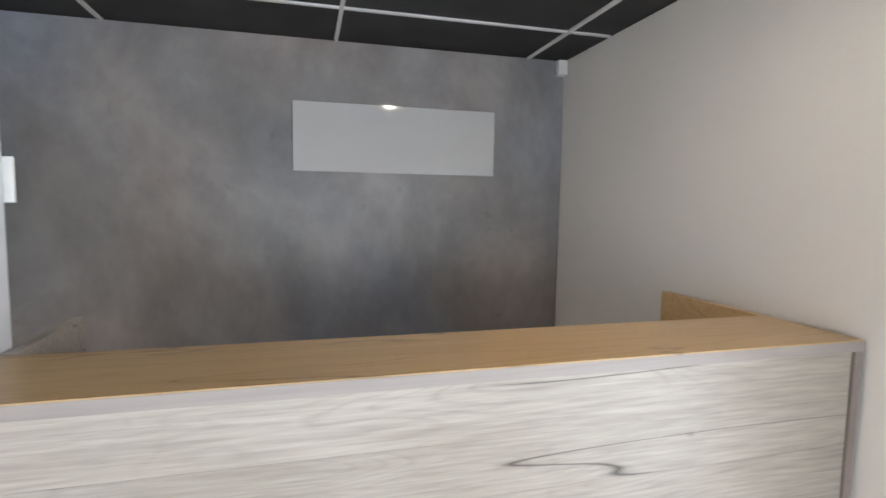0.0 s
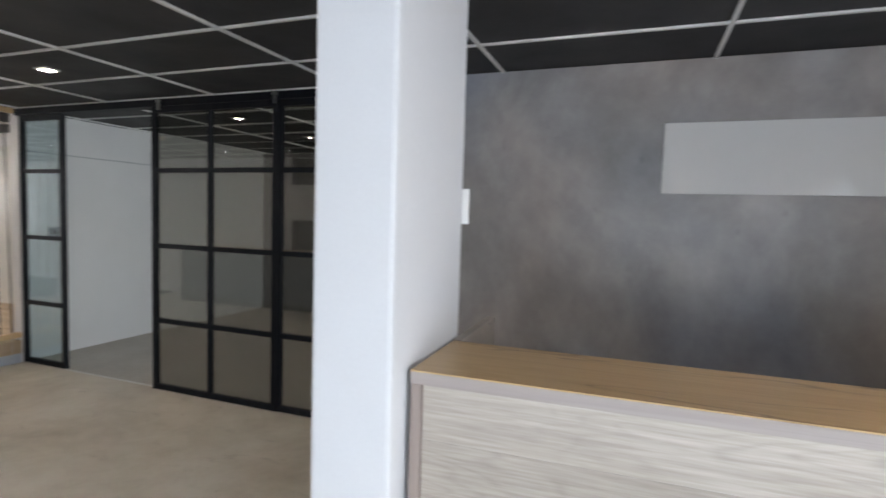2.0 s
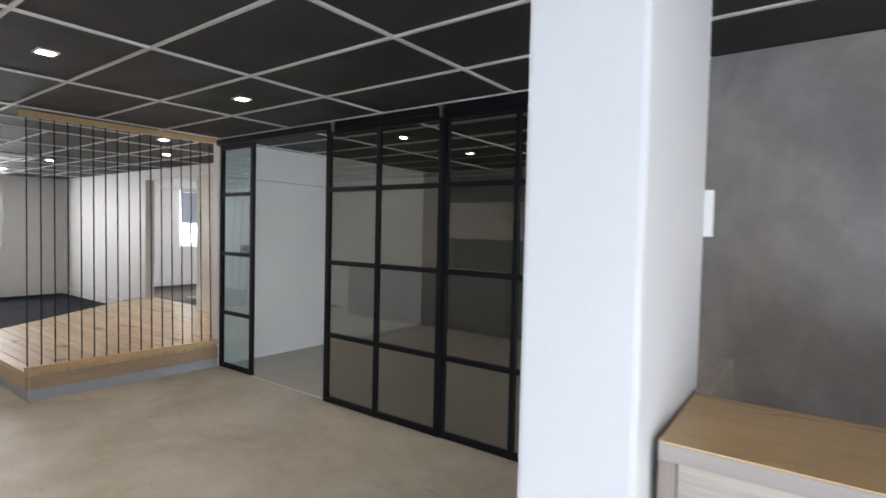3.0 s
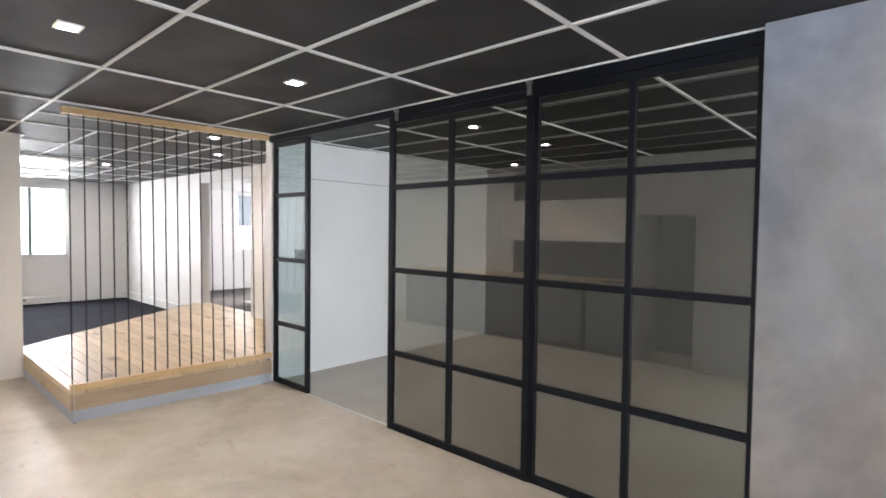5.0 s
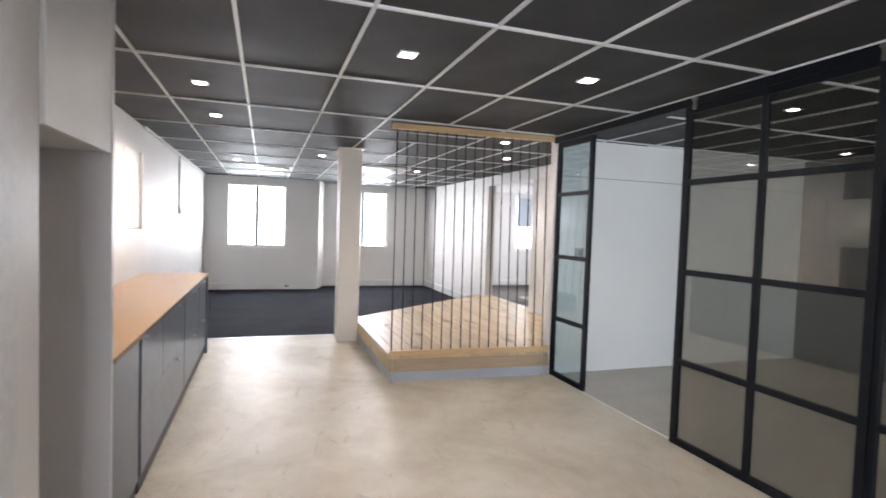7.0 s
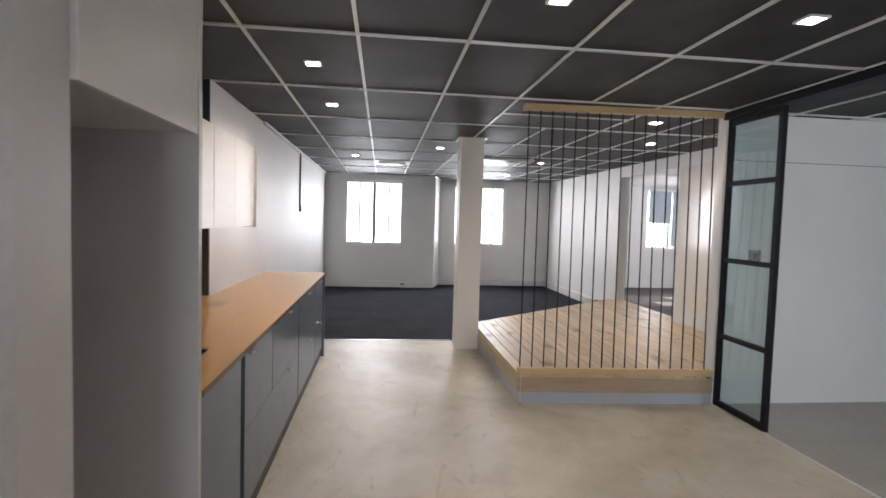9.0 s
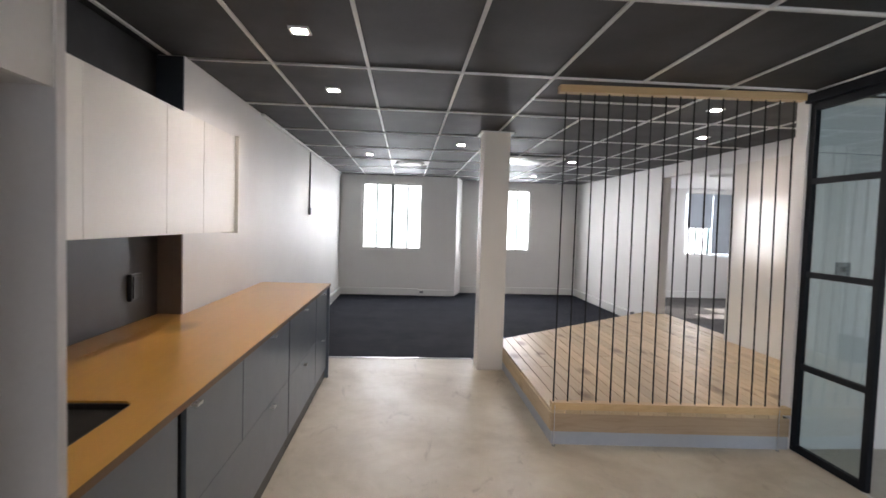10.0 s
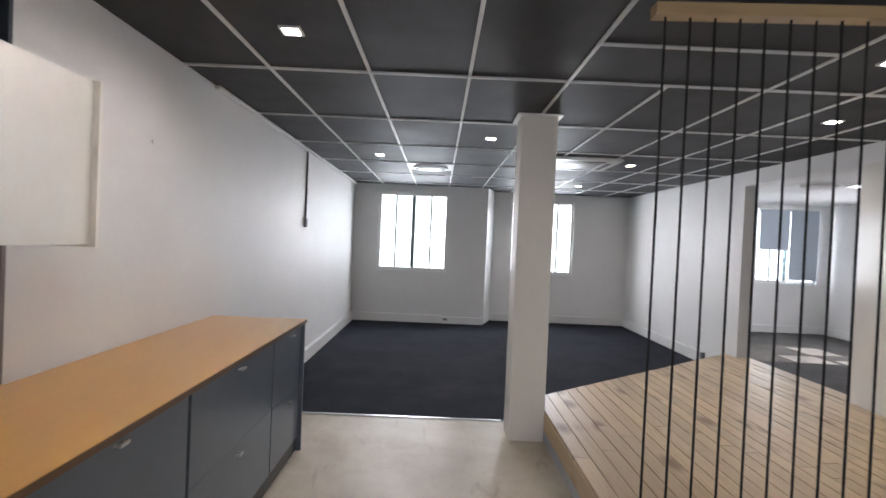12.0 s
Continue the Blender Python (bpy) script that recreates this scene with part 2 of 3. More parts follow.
M_TILE = mottled("charcoal_ceiling_tile", (0.030, 0.030, 0.032), (0.040, 0.040, 0.042), 1.0, (0.55, 0.7), 120, 0.05, spec=0.3)
M_TBAR = plain("white_ceiling_bar", (0.72, 0.72, 0.70), 0.45)
M_WHITECEIL = plain("white_ceiling_paint", (0.78, 0.78, 0.77), 0.7)
M_BLACK = plain("black_powder_coat", (0.005, 0.006, 0.009), 0.55)
M_BLACK.node_tree.nodes["Principled BSDF"].inputs["Specular IOR Level"].default_value = 0.22
M_MATTBLACK = plain("matt_black_paint", (0.012, 0.012, 0.013), 0.7)
M_GLASS = glass("smoked_partition_glass", (0.69, 0.68, 0.645), 0.13)
M_CLEAR = glass("clear_window_glass", (0.95, 0.97, 0.97))
M_PALEGLASS = glass("pale_partition_glass", (0.86, 0.92, 0.925))
M_OAKTOP = wood("golden_oak_top", (0.66, 0.45, 0.22), (0.50, 0.31, 0.13), (0.13, 0.07, 0.03), 0, 1.0, 0.33, 0.6, 0.15, 0.0)
M_WASHED = laminate("whitewashed_oak_panel")
M_EDGE = wood("grey_brown_edging", (0.30, 0.24, 0.21), (0.22, 0.17, 0.15), (0.10, 0.07, 0.05), 2, 1.2, 0.45, 0, 0, False)
M_EDGETOP = wood("grey_oak_edging", (0.40, 0.35, 0.32), (0.32, 0.27, 0.25), (0.10, 0.07, 0.05), 0, 1.2, 0.45, 0, 0, False)
M_KTOP = wood("honey_oak_worktop", (0.74, 0.405, 0.10), (0.58, 0.29, 0.062), (0.12, 0.055, 0.02), 0, 0.5, 0.30, 0.0, 0.3, 0.15, 0.32)
M_PINE = wood("pale_pine_board", (0.63, 0.485, 0.305), (0.47, 0.33, 0.18), (0.20, 0.11, 0.055), 0, 1.3, 0.48, 0.0, 0.1, 0.25)
M_PINEY = wood("pale_pine_beam", (0.60, 0.42, 0.22), (0.47, 0.30, 0.14), (0.22, 0.11, 0.05), 1, 1.3, 0.45, 0.0)
M_PLINTH = plain("bare_grey_plinth", (0.38, 0.41, 0.46), 0.55, 0, 30, 0.05)
M_CAB = plain("dark_grey_cabinet_laminate", (0.098, 0.118, 0.146), 0.33)
M_PLINTHDARK = plain("dark_brown_kickboard", (0.045, 0.04, 0.038), 0.55)
M_TOPEDGE = wood("dark_oak_edge", (0.16, 0.085, 0.035), (0.11, 0.055, 0.022), (0.05, 0.025, 0.01), 0, 1.0, 0.45, 0, 0, False)
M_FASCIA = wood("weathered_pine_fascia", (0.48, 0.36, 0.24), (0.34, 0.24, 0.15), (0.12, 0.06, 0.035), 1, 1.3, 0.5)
M_CABDARK = plain("shadow_gap_black", (0.012, 0.012, 0.012), 0.6)
M_SPLASH = plain("dark_grey_splashback", (0.040, 0.036, 0.037), 0.42)
M_BROWN = plain("brown_grey_board_edge", (0.17, 0.135, 0.12), 0.5)
M_WHITECAB = plain("white_cupboard_laminate", (0.80, 0.775, 0.73), 0.42)
M_GREYBOARD = plain("mid_grey_cabinet_board", (0.52, 0.50, 0.49), 0.42)
M_FLAP = plain("pale_grey_flap_laminate", (0.60, 0.585, 0.57), 0.42)
M_SLATE = plain("slate_blue_board", (0.030, 0.040, 0.055), 0.45)
M_STEEL = plain("brushed_steel", (0.55, 0.55, 0.55), 0.3, 1.0, 80)
M_PLASTIC = plain("white_plastic", (0.75, 0.75, 0.73), 0.35)
M_GREYPLASTIC = plain("grey_plastic", (0.22, 0.23, 0.24), 0.4)
M_DARKPLASTIC = plain("black_plastic", (0.02, 0.02, 0.021), 0.35)
M_CORD = plain("black_cord", (0.008, 0.008, 0.008), 0.8)
M_GREEN = plain("dark_green_window_steel", (0.24, 0.32, 0.30), 0.45)
M_PANEL = mottled("glossy_pale_grey_acrylic", (0.62, 0.615, 0.60), (0.66, 0.655, 0.64), 0.8, (0.03, 0.05), 60, 0.0, fleck=0.0)
M_BLIND = plain("grey_blind_fabric", (0.44, 0.50, 0.57), 0.8)
M_LED = glow("downlight_diffuser", (1.0, 0.92, 0.81), 330.0)
M_LEDPANEL = glow("ceiling_panel_light", (1.0, 1.0, 1.0), 6.0)
M_GROUND = mottled("pale_paving", (0.30, 0.30, 0.29), (0.40, 0.39, 0.37), 0.3, (0.7, 0.9), 8, 0.1)

# ---- building helpers ----
ORIGIN = {}


def boxes(*spans, bevel=0.0):
    """A bmesh of boxes, each (x0, x1, y0, y1, z0, z1)."""
    bm = bmesh.new()
    for x0, x1, y0, y1, z0, z1 in spans:
        m = Matrix.Translation(((x0 + x1) / 2, (y0 + y1) / 2, (z0 + z1) / 2)) @ Matrix.Diagonal((abs(x1 - x0), abs(y1 - y0), abs(z1 - z0), 1))
        bmesh.ops.create_cube(bm, size=1.0, matrix=m)
    if bevel:
        bmesh.ops.bevel(bm, geom=bm.edges[:], offset=bevel, segments=2, affect="EDGES", profile=0.6)
    return bm


def rod(points, r, sides=8, bm=None):
    """A bmesh of straight round rods from point to point."""
    bm = bm or bmesh.new()
    for a, c in zip(points, points[1:]):
        a, c = Vector(a), Vector(c)
        turn = (c - a).to_track_quat("Z", "Y").to_matrix().to_4x4()
        bmesh.ops.create_cone(bm, cap_ends=True, segments=sides, radius1=r, radius2=r, depth=(c - a).length, matrix=Matrix.Translation((a + c) / 2) @ turn)
    return bm


def prism(outline, z0, z1):
    """A bmesh of a flat outline raised from z0 to z1."""
    bm = bmesh.new()
    f = bm.faces.new([bm.verts.new((x, y, z0)) for x, y in outline])
    up = bmesh.ops.extrude_face_region(bm, geom=[f])
    bmesh.ops.translate(bm, vec=(0, 0, z1 - z0), verts=[g for g in up["geom"] if isinstance(g, bmesh.types.BMVert)])
    bmesh.ops.recalc_face_normals(bm, faces=bm.faces[:])
    return bm


def mesh_of(name, bm, material, smooth=False):
    me = bpy.data.meshes.new(name)
    bm.to_mesh(me)
    bm.free()
    me.materials.append(material)
    if smooth:
        for p in me.polygons:
            p.use_smooth = True
    return me


def solid(name, bm, material, label="", category="", group="", kind="", base=(0, 0, 0)):
    """A top-level thing of one mesh."""
    bmesh.ops.translate(bm, vec=-Vector(base), verts=bm.verts[:])
    ob = new(name, mesh_of(name, bm, material))
    ob.location = base
    ORIGIN[ob] = Vector(base)
    return tagged(ob, label, category, group, kind)


def thing(name, base, label, category, group="", kind=""):
    ob = new(name)
    ob.location = base
    ob.empty_display_size = 0.1
    ORIGIN[ob] = Vector(base)
    return tagged(ob, label, category, group, kind)


def part(name, bm, material, parent, label="", smooth=False, kind=""):
    bmesh.ops.translate(bm, vec=-ORIGIN[parent], verts=bm.verts[:])
    ob = new(name, mesh_of(name, bm, material, smooth))
    ob.parent = parent
    ORIGIN[ob] = ORIGIN[parent]
    return tagged(ob, label, kind=kind)


def wall(name, axis, t0, t1, a0, a1, z0, z1, material, openings=(), label=""):
    """A wall in the plane axis = t0..t1, from a0 to a1, with openings (a0, a1, z0, z1) cut right through."""
    cuts_a = sorted({a0, a1, *(o[0] for o in openings), *(o[1] for o in openings)})
    cuts_z = sorted({z0, z1, *(o[2] for o in openings), *(o[3] for o in openings)})
    spans = []
    for p, q in zip(cuts_a, cuts_a[1:]):
        for u, w in zip(cuts_z, cuts_z[1:]):
            if any(o[0] <= p and q <= o[1] and o[2] <= u and w <= o[3] for o in openings):
                continue
            spans.append((t0, t1, p, q, u, w) if axis == "x" else (p, q, t0, t1, u, w))
    bm = boxes(*spans)
    bmesh.ops.remove_doubles(bm, verts=bm.verts[:], dist=0.0005)
    return solid(name, bm, material, label, "wall", kind="structure")


CEIL = 2.505
# ---- structure: floors ----
solid("floor", boxes((-8.46, 1.60, -2.9, 3.05, -0.12, 0.0)), M_SCREED, "cream polished screed floor with cloudy mottling", "floor", kind="structure")
solid("floor_meeting_room", boxes((-6.2, 1.6, 3.05, 6.98, -0.12, 0.0)), M_GREYFLOOR, "grey screed floor behind the glass partition", "floor", kind="structure")
solid("floor_carpet", boxes((-14.5, -8.46, -1.3, 4.2, -0.12, 0.006)), M_CARPET, "dark navy office carpet", "carpet", kind="structure")
solid("floor_side_room", boxes((-14.5, -6.2, 4.2, 8.3, -0.12, 0.004)), M_GREYCARPET, "dark grey carpet in the adjoining room", "carpet", kind="structure")
solid("floor_under_platform", boxes((-8.46, -6.2, 3.05, 4.2, -0.12, -0.002)), M_SCREED, "screed floor under the timber platform", "floor", kind="structure")
# Three thin pale squares laid just above the grey carpet.
for xa, xb, ya, yb in ((-12.55, -11.98, 6.22, 6.72), (-11.86, -11.36, 5.62, 6.18), (-11.60, -11.20, 6.30, 6.72)):
    solid("bare_floor_patch", boxes((xa, xb, ya, yb, 0.0045, 0.0085), bevel=0.001), M_PALESQUARE, "pale square on the grey carpet", "floor patch", kind="structure")
solid("carpet_trim", boxes((-8.475, -8.445, -1.1, 1.05, 0.0, 0.009), bevel=0.002), M_STEEL, "thin metal strip where carpet meets screed", "trim", kind="structure")
solid("door_sill", boxes((-5.48, -4.26, 3.035, 3.05, 0.0, 0.004)), M_TBAR, "thin pale line in the floor at the doorway", "sill", kind="structure")
solid("ground", boxes((-300, 300, -300, 300, -3.4, -3.2)), M_GROUND, "pale paved ground outside", "ground", kind="structure")

M_SKY = glow("overcast_brightness", (0.97, 1.0, 1.0), 3.0)
for bx, ya, yb in ((-16.5, -6.0, 13.0),):
    solid("backdrop", boxes((bx - 0.1, bx, ya, yb, -1.0, 5.0)), M_SKY, "pale bright overcast distance outside the windows", "backdrop", kind="structure")

# ---- structure: walls ----
wall("wall_reception", "y", 2.93, 3.14, -1.74, 1.45, 0, CEIL, M_WALLPAPER, label="dark grey concrete-look feature wall behind the reception desk")
wall("wall_east", "x", 1.455, 1.65, -2.9, 6.98, 0, CEIL, M_CREAM, [(-2.3, 0.3, 0.1, 2.05), (3.85, 5.85, 0.9, 2.3)],"warm white painted wall beside the reception desk")
wall("wall_entrance", "y", -2.9, -2.7, -2.1, 1.45, 0, CEIL, M_WALL, [(-1.7, 1.3, 0.08, 2.1)], "white wall with the glazed entrance")
wall("wall_lobby_side", "x", -2.1, -1.9, -2.7, -0.62, 0, CEIL, M_PALECRETE, label="pale grey concrete-look lobby wall")
wall("wall_kitchen_end", "y", -0.62, -0.45, -2.86, -1.9, 0, CEIL, M_PALECRETE, label="pale grey concrete-look wall beside the kitchen")
wall("wall_kitchen_return", "x", -2.86, -2.72, -1.27, -0.62, 0, CEIL, M_PALECRETE, label="return wall beside the fridge space")
wall("wall_kitchen_back", "y", -1.45, -1.27, -5.95, -2.72, 0, CEIL, M_MATTBLACK, label="black painted back wall of the kitchen recess")
wall("wall_south", "y", -1.30, -1.11, -13.6, -5.95, 0, CEIL, M_WALL, label="long white satin painted wall")
wall("wall_west", "x", -13.85, -13.6, -1.3, 1.22, 0, CEIL, M_WALL, [(-0.67, 0.61, 0.95, 2.36)], "white end wall with a window")
wall("wall_west_far", "x", -14.45, -14.2, 1.32, 8.3, 0, CEIL, M_WALL, [(1.82, 3.06, 0.95, 2.36), (6.64, 7.86, 0.97, 2.40)], "white recessed end wall with windows")
solid("wall_west_step", prism([(-13.6, 1.32), (-13.6, 1.22), (-14.2, 1.22), (-14.2, 1.50)], 0, CEIL), M_WALL, "white splayed step in the end wall", "wall", kind="structure")
wall("wall_north", "y", 4.12, 4.27, -14.2, -8.56, 0, CEIL, M_WALL, [(-10.33, -8.56, 0.0, 2.33)], "white wall with a wide opening to the next room")
wall("wall_north_board", "y", 4.12, 4.27, -8.56, -6.2, 0, CEIL, M_WALL, label="white wall behind the platform")
solid("wall_panel", boxes((-8.56, -6.2, 4.10, 4.116, 0.20, 2.33), bevel=0.002), M_GLOSS, "cream glossy wall panel behind the platform", "panel", kind="structure")
wall("wall_partition", "x", -6.2, -6.09, 3.03, 6.98, 0, CEIL, M_WALL, label="white partition beside the meeting room door")
wall("wall_meeting_back", "y", 6.62, 6.98, -6.09, 1.45, 0, CEIL, M_DARKWALL, label="dark grey back wall of the meeting room")
wall("wall_side_north", "y", 8.05, 8.25, -14.2, -6.0, 0, CEIL, M_WALL, [(-12.65, -11.15, 0.9, 2.3)], "white wall of the next room with a window")
wall("wall_side_east", "x", -6.2, -6.0, 6.98, 8.05, 0, CEIL, M_WALL, label="white end wall of the next room")
solid("partition_joint", boxes((-6.09, -6.087, 3.05, 6.62, 2.108, 2.114)), M_GREYPLASTIC, "fine shadow joint across the partition", "trim", kind="structure")


def trunking(name, spans, label):
    for s in spans:
        bm = boxes(s, bevel=0.006)
        solid(name, bm, M_PLASTIC, label, "skirting", kind="structure")


trunking("baseboard", [(-13.6, -13.55, -1.1, 0.55, 0.006, 0.15), (-13.6, -13.53, 0.55, 1.30, 0.006, 0.13), (-14.2, -14.15, 1.51, 4.11, 0.006, 0.15),
                       (-13.55, -7.75, -1.11, -1.06, 0.0, 0.15), (-14.15, -11.1, 4.07, 4.12, 0.006, 0.15), (-14.2, -14.15, 4.28, 8.04, 0.006, 0.15), (-14.15, -8.0, 8.0, 8.05, 0.006, 0.15)],
         "white plastic skirting trunking along the carpet")


# ---- structure: suspended ceiling ----
def ceiling_grid():
    bars = bmesh.new()
    tiles = bmesh.new()
    w = 0.010

    def bar(x0, x1, y0, y1, low):
        m = Matrix.Translation(((x0 + x1) / 2, (y0 + y1) / 2, CEIL - low / 2 + 0.006)) @ Matrix.Diagonal((x1 - x0, y1 - y0, low + 0.012, 1))
        bmesh.ops.create_cube(bars, size=1.0, matrix=m)

    for j in range(-5, 9):
        y = 0.6 * j
        x0 = -14.2 if y < 4.1 else -6.1
        if abs(y - 1.8) < 0.01:
            bar(-14.2, -7.2, y - w, y + w, 0.004)
            bar(-6.0, 1.45, y - w, y + w, 0.004)
        else:
            bar(x0, 1.45, y - w, y + w, 0.004)
    for k in range(-12, 3):
        x = 1.2 * k
        bar(x - w, x + w, -2.7, 4.11 if x < -6.1 else 6.78, 0.006)
    bar(-6.6 - w, -6.6 + w, 1.2, 2.4, 0.005)
    for k in range(-12, 2):
        for j in range(-5, 12):
            if 1.2 * k < -6.1 and 0.6 * j > 3.8:
                continue
            m = Matrix.Translation((1.2 * k + 0.6, 0.6 * j + 0.3, CEIL + 0.016)) @ Matrix.Diagonal((1.198, 0.598, 0.02, 1))
            bmesh.ops.create_cube(tiles, size=1.0, matrix=m)
    return tiles, bars


tiles_bm, bars_bm = ceiling_grid()
solid("ceiling", tiles_bm, M_TILE, "charcoal suspended ceiling tiles", "ceiling", kind="structure")
solid("ceiling_trim", bars_bm, M_TBAR, "white exposed grid bars of the suspended ceiling", "ceiling grid", kind="structure")
solid("ceiling_slab", boxes((-14.6, 1.7, -3.0, 8.4, CEIL + 0.12, CEIL + 0.3)), M_WHITECEIL, "concrete slab above the ceiling", "ceiling", kind="structure")
solid("ceiling_side_room", boxes((-14.2, -6.0, 4.27, 8.05, CEIL, CEIL + 0.05)), M_WHITECEIL, "white ceiling of the next room", "ceiling", kind="structure")
solid("cornice_trim", boxes((-13.6, -7.62, -1.109, -1.072, CEIL - 0.030, CEIL - 0.001), bevel=0.008), M_TBAR, "thin white shadow-line angle under the ceiling", "trim", kind="structure")


# ---- windows ----
def window(name, x, y0, y1, z0, z1, mullions, label):
    root = thing(name, (x, (y0 + y1) / 2, z0), label, "window", kind="structure")
    f = 0.05
    part("window_frame", boxes((x - 0.06, x - 0.02, y0, y1, z0, z0 + f), (x - 0.06, x - 0.02, y0, y1, z1 - f, z1), (x - 0.06, x - 0.02, y0, y0 + f, z0 + f, z1 - f), (x - 0.06, x - 0.02, y1 - f, y1, z0 + f, z1 - f)), M_PLASTIC, root, "white outer frame")
    cut = [y0 + f] + mullions + [y1 - f]
    for i, m in enumerate(mullions):
        wide = 0.034 if i == 1 else 0.016
        part("mullion", boxes((x - 0.055, x - 0.025, m - wide, m + wide, z0 + f, z1 - f)), M_GREEN, root)
    for a, b in zip(cut, cut[1:]):
        p = part("pane", boxes((x - 0.043, x - 0.039, a, b, z0 + f, z1 - f)), M_CLEAR, root)
        p.visible_shadow = False
    part("window_sill", boxes((x - 0.02, x + 0.03, y0 - 0.02, y1 + 0.02, z0 - 0.03, z0), bevel=0.004), M_PLASTIC, root, "white sill")
    return root


window("window_1", -13.62, -0.67, 0.61, 0.95, 2.36, [-0.35, -0.03, 0.29], "bright window with dark green steel bars")
window("window_2", -14.22, 1.82, 3.06, 0.95, 2.36, [2.13, 2.44, 2.75], "bright window with dark green steel bars partly behind the column")
w3 = window("window_3", -14.22, 6.64, 7.86, 0.97, 2.40, [6.95, 7.25, 7.55], "window of the next room behind a grey blind")


def lobby_window():
    root = thing("window_5", (1.55, -1.0, 0.1), "tall dark-framed lobby window", "window", kind="structure")
    for y in (-2.3, -1.46, -0.60, 0.24):
        part("post", boxes((1.53, 1.59, y, y + 0.06, 0.1, 2.05)), M_BLACK, root)
    for y in (-2.24, -1.40, -0.54):
        p = part("pane", boxes((1.555, 1.561, y, y + 0.78, 0.1, 2.05)), M_CLEAR, root)
        p.visible_shadow = False


lobby_window()


def side_window():
    root = thing("window_4", (-11.9, 8.1, 0.9), "white-framed window of the next room", "window", kind="structure")
    part("window_frame", boxes((-12.65, -11.15, 8.13, 8.18, 0.9, 0.95), (-12.65, -11.15, 8.13, 8.18, 2.25, 2.3), (-12.65, -12.60, 8.13, 8.18, 0.95, 2.25), (-11.20, -11.15, 8.13, 8.18, 0.95, 2.25)), M_PLASTIC, root)
    for x in (-12.15, -11.65):
        part("mullion", boxes((x - 0.035, x + 0.035, 8.135, 8.175, 0.95, 2.25)), M_PLASTIC, root)
    part("transom", boxes((-12.60, -11.20, 8.138, 8.172, 1.70, 1.76)), M_PLASTIC, root)


side_window()


def entrance():
    root = thing("door_1", (-0.2, -2.78, 0.08), "glazed entrance with dark frames", "glass door", kind="structure")
    for x in (-1.7, -0.72, 0.26, 1.24):
        part("post", boxes((x, x + 0.06, -2.82, -2.76, 0.08, 2.1)), M_BLACK, root)
    part("transom", boxes((-1.64, 1.24, -2.815, -2.765, 2.04, 2.1)), M_BLACK, root)
    for a, b in ((-1.64, -0.72), (-0.66, 0.26), (0.32, 1.24)):
        p = part("pane", boxes((a, b, -2.795, -2.787, 0.08, 2.04)), M_CLEAR, root)
        p.visible_shadow = False


entrance()


# ---- columns ----
def column(name, x0, x1, y0, y1, label, collar):
    root = thing(name, ((x0 + x1) / 2, (y0 + y1) / 2, 0), label, "column")
    part("shaft", boxes((x0, x1, y0, y1, 0, CEIL), bevel=0.012), M_CREAM if collar else M_COLUMN, root)
    if collar:
        part("collar", boxes((x0 - 0.035, x1 + 0.035, y0 - 0.035, y1 + 0.035, CEIL - 0.012, CEIL - 0.002)), M_TBAR, root, "white trim plate at the ceiling")
    return root


column("column", -1.125, -0.896, 0.79, 1.30, "white painted column beside the reception desk", False)
column("column", -8.30, -8.02, 1.05, 1.325, "white painted column beside the timber platform", True)
sw = thing("light_switch", (-0.92, 1.301, 1.58), "white light switch on the back of the column", "switch")
part("plate", boxes((-0.965, -0.878, 1.301, 1.313, 1.565, 1.68), bevel=0.003), M_PLASTIC, sw)
part("rocker", boxes((-0.945, -0.900, 1.313, 1.317, 1.60, 1.645), bevel=0.001), M_PLASTIC, sw)


# ---- reception desk ----
def reception_desk():
    x0, x1, y0, y1, top = -0.884, 1.437, 0.905, 1.24, 1.195
    root = thing("reception_desk", ((x0 + x1) / 2, (y0 + y1) / 2, 0), "tall reception desk with whitewashed oak front and golden oak top", "desk")
    t = part("top", boxes((x0, x1, y0 - 0.012, y1, top - 0.004, top), bevel=0.001), M_OAKTOP, root, "golden oak laminate top")
    part("top_edge", boxes((x0, x1, y0 - 0.012, y1, top - 0.036, top - 0.004), bevel=0.002), M_EDGETOP, root, "grey oak edging under the top")
    part("carcass", boxes((x0 + 0.03, x1 - 0.03, y0 + 0.03, y1 - 0.01, 0.0, top - 0.037)), M_EDGE, root)
    for a in (x0, x1 - 0.03):
        part("end_panel", boxes((a, a + 0.03, y0 - 0.008, y1, 0.0, top - 0.037), bevel=0.002), M_EDGE, root, "grey-brown end panel")
    n, h = 8, (top - 0.037) / 8
    for i in range(n):
        part("plank", boxes((x0 + 0.032, x1 - 0.032, y0, y0 + 0.03, i * h + 0.0002, (i + 1) * h - 0.0002), bevel=0.0004), M_WASHED, root, "whitewashed oak plank with dark splits")
    part("side_panel", boxes((x0, x0 + 0.03, y1, 1.68, 0.0, 1.198), bevel=0.002), M_WASHED, root, "whitewashed side return")
    part("side_panel", boxes((x1 - 0.02, x1 + 0.012, y1, 1.77, 0.0, 1.194), bevel=0.002), M_OAKTOP, root, "golden oak side return")
    root.rotation_euler = (0, 0, radians(1.2))


reception_desk()

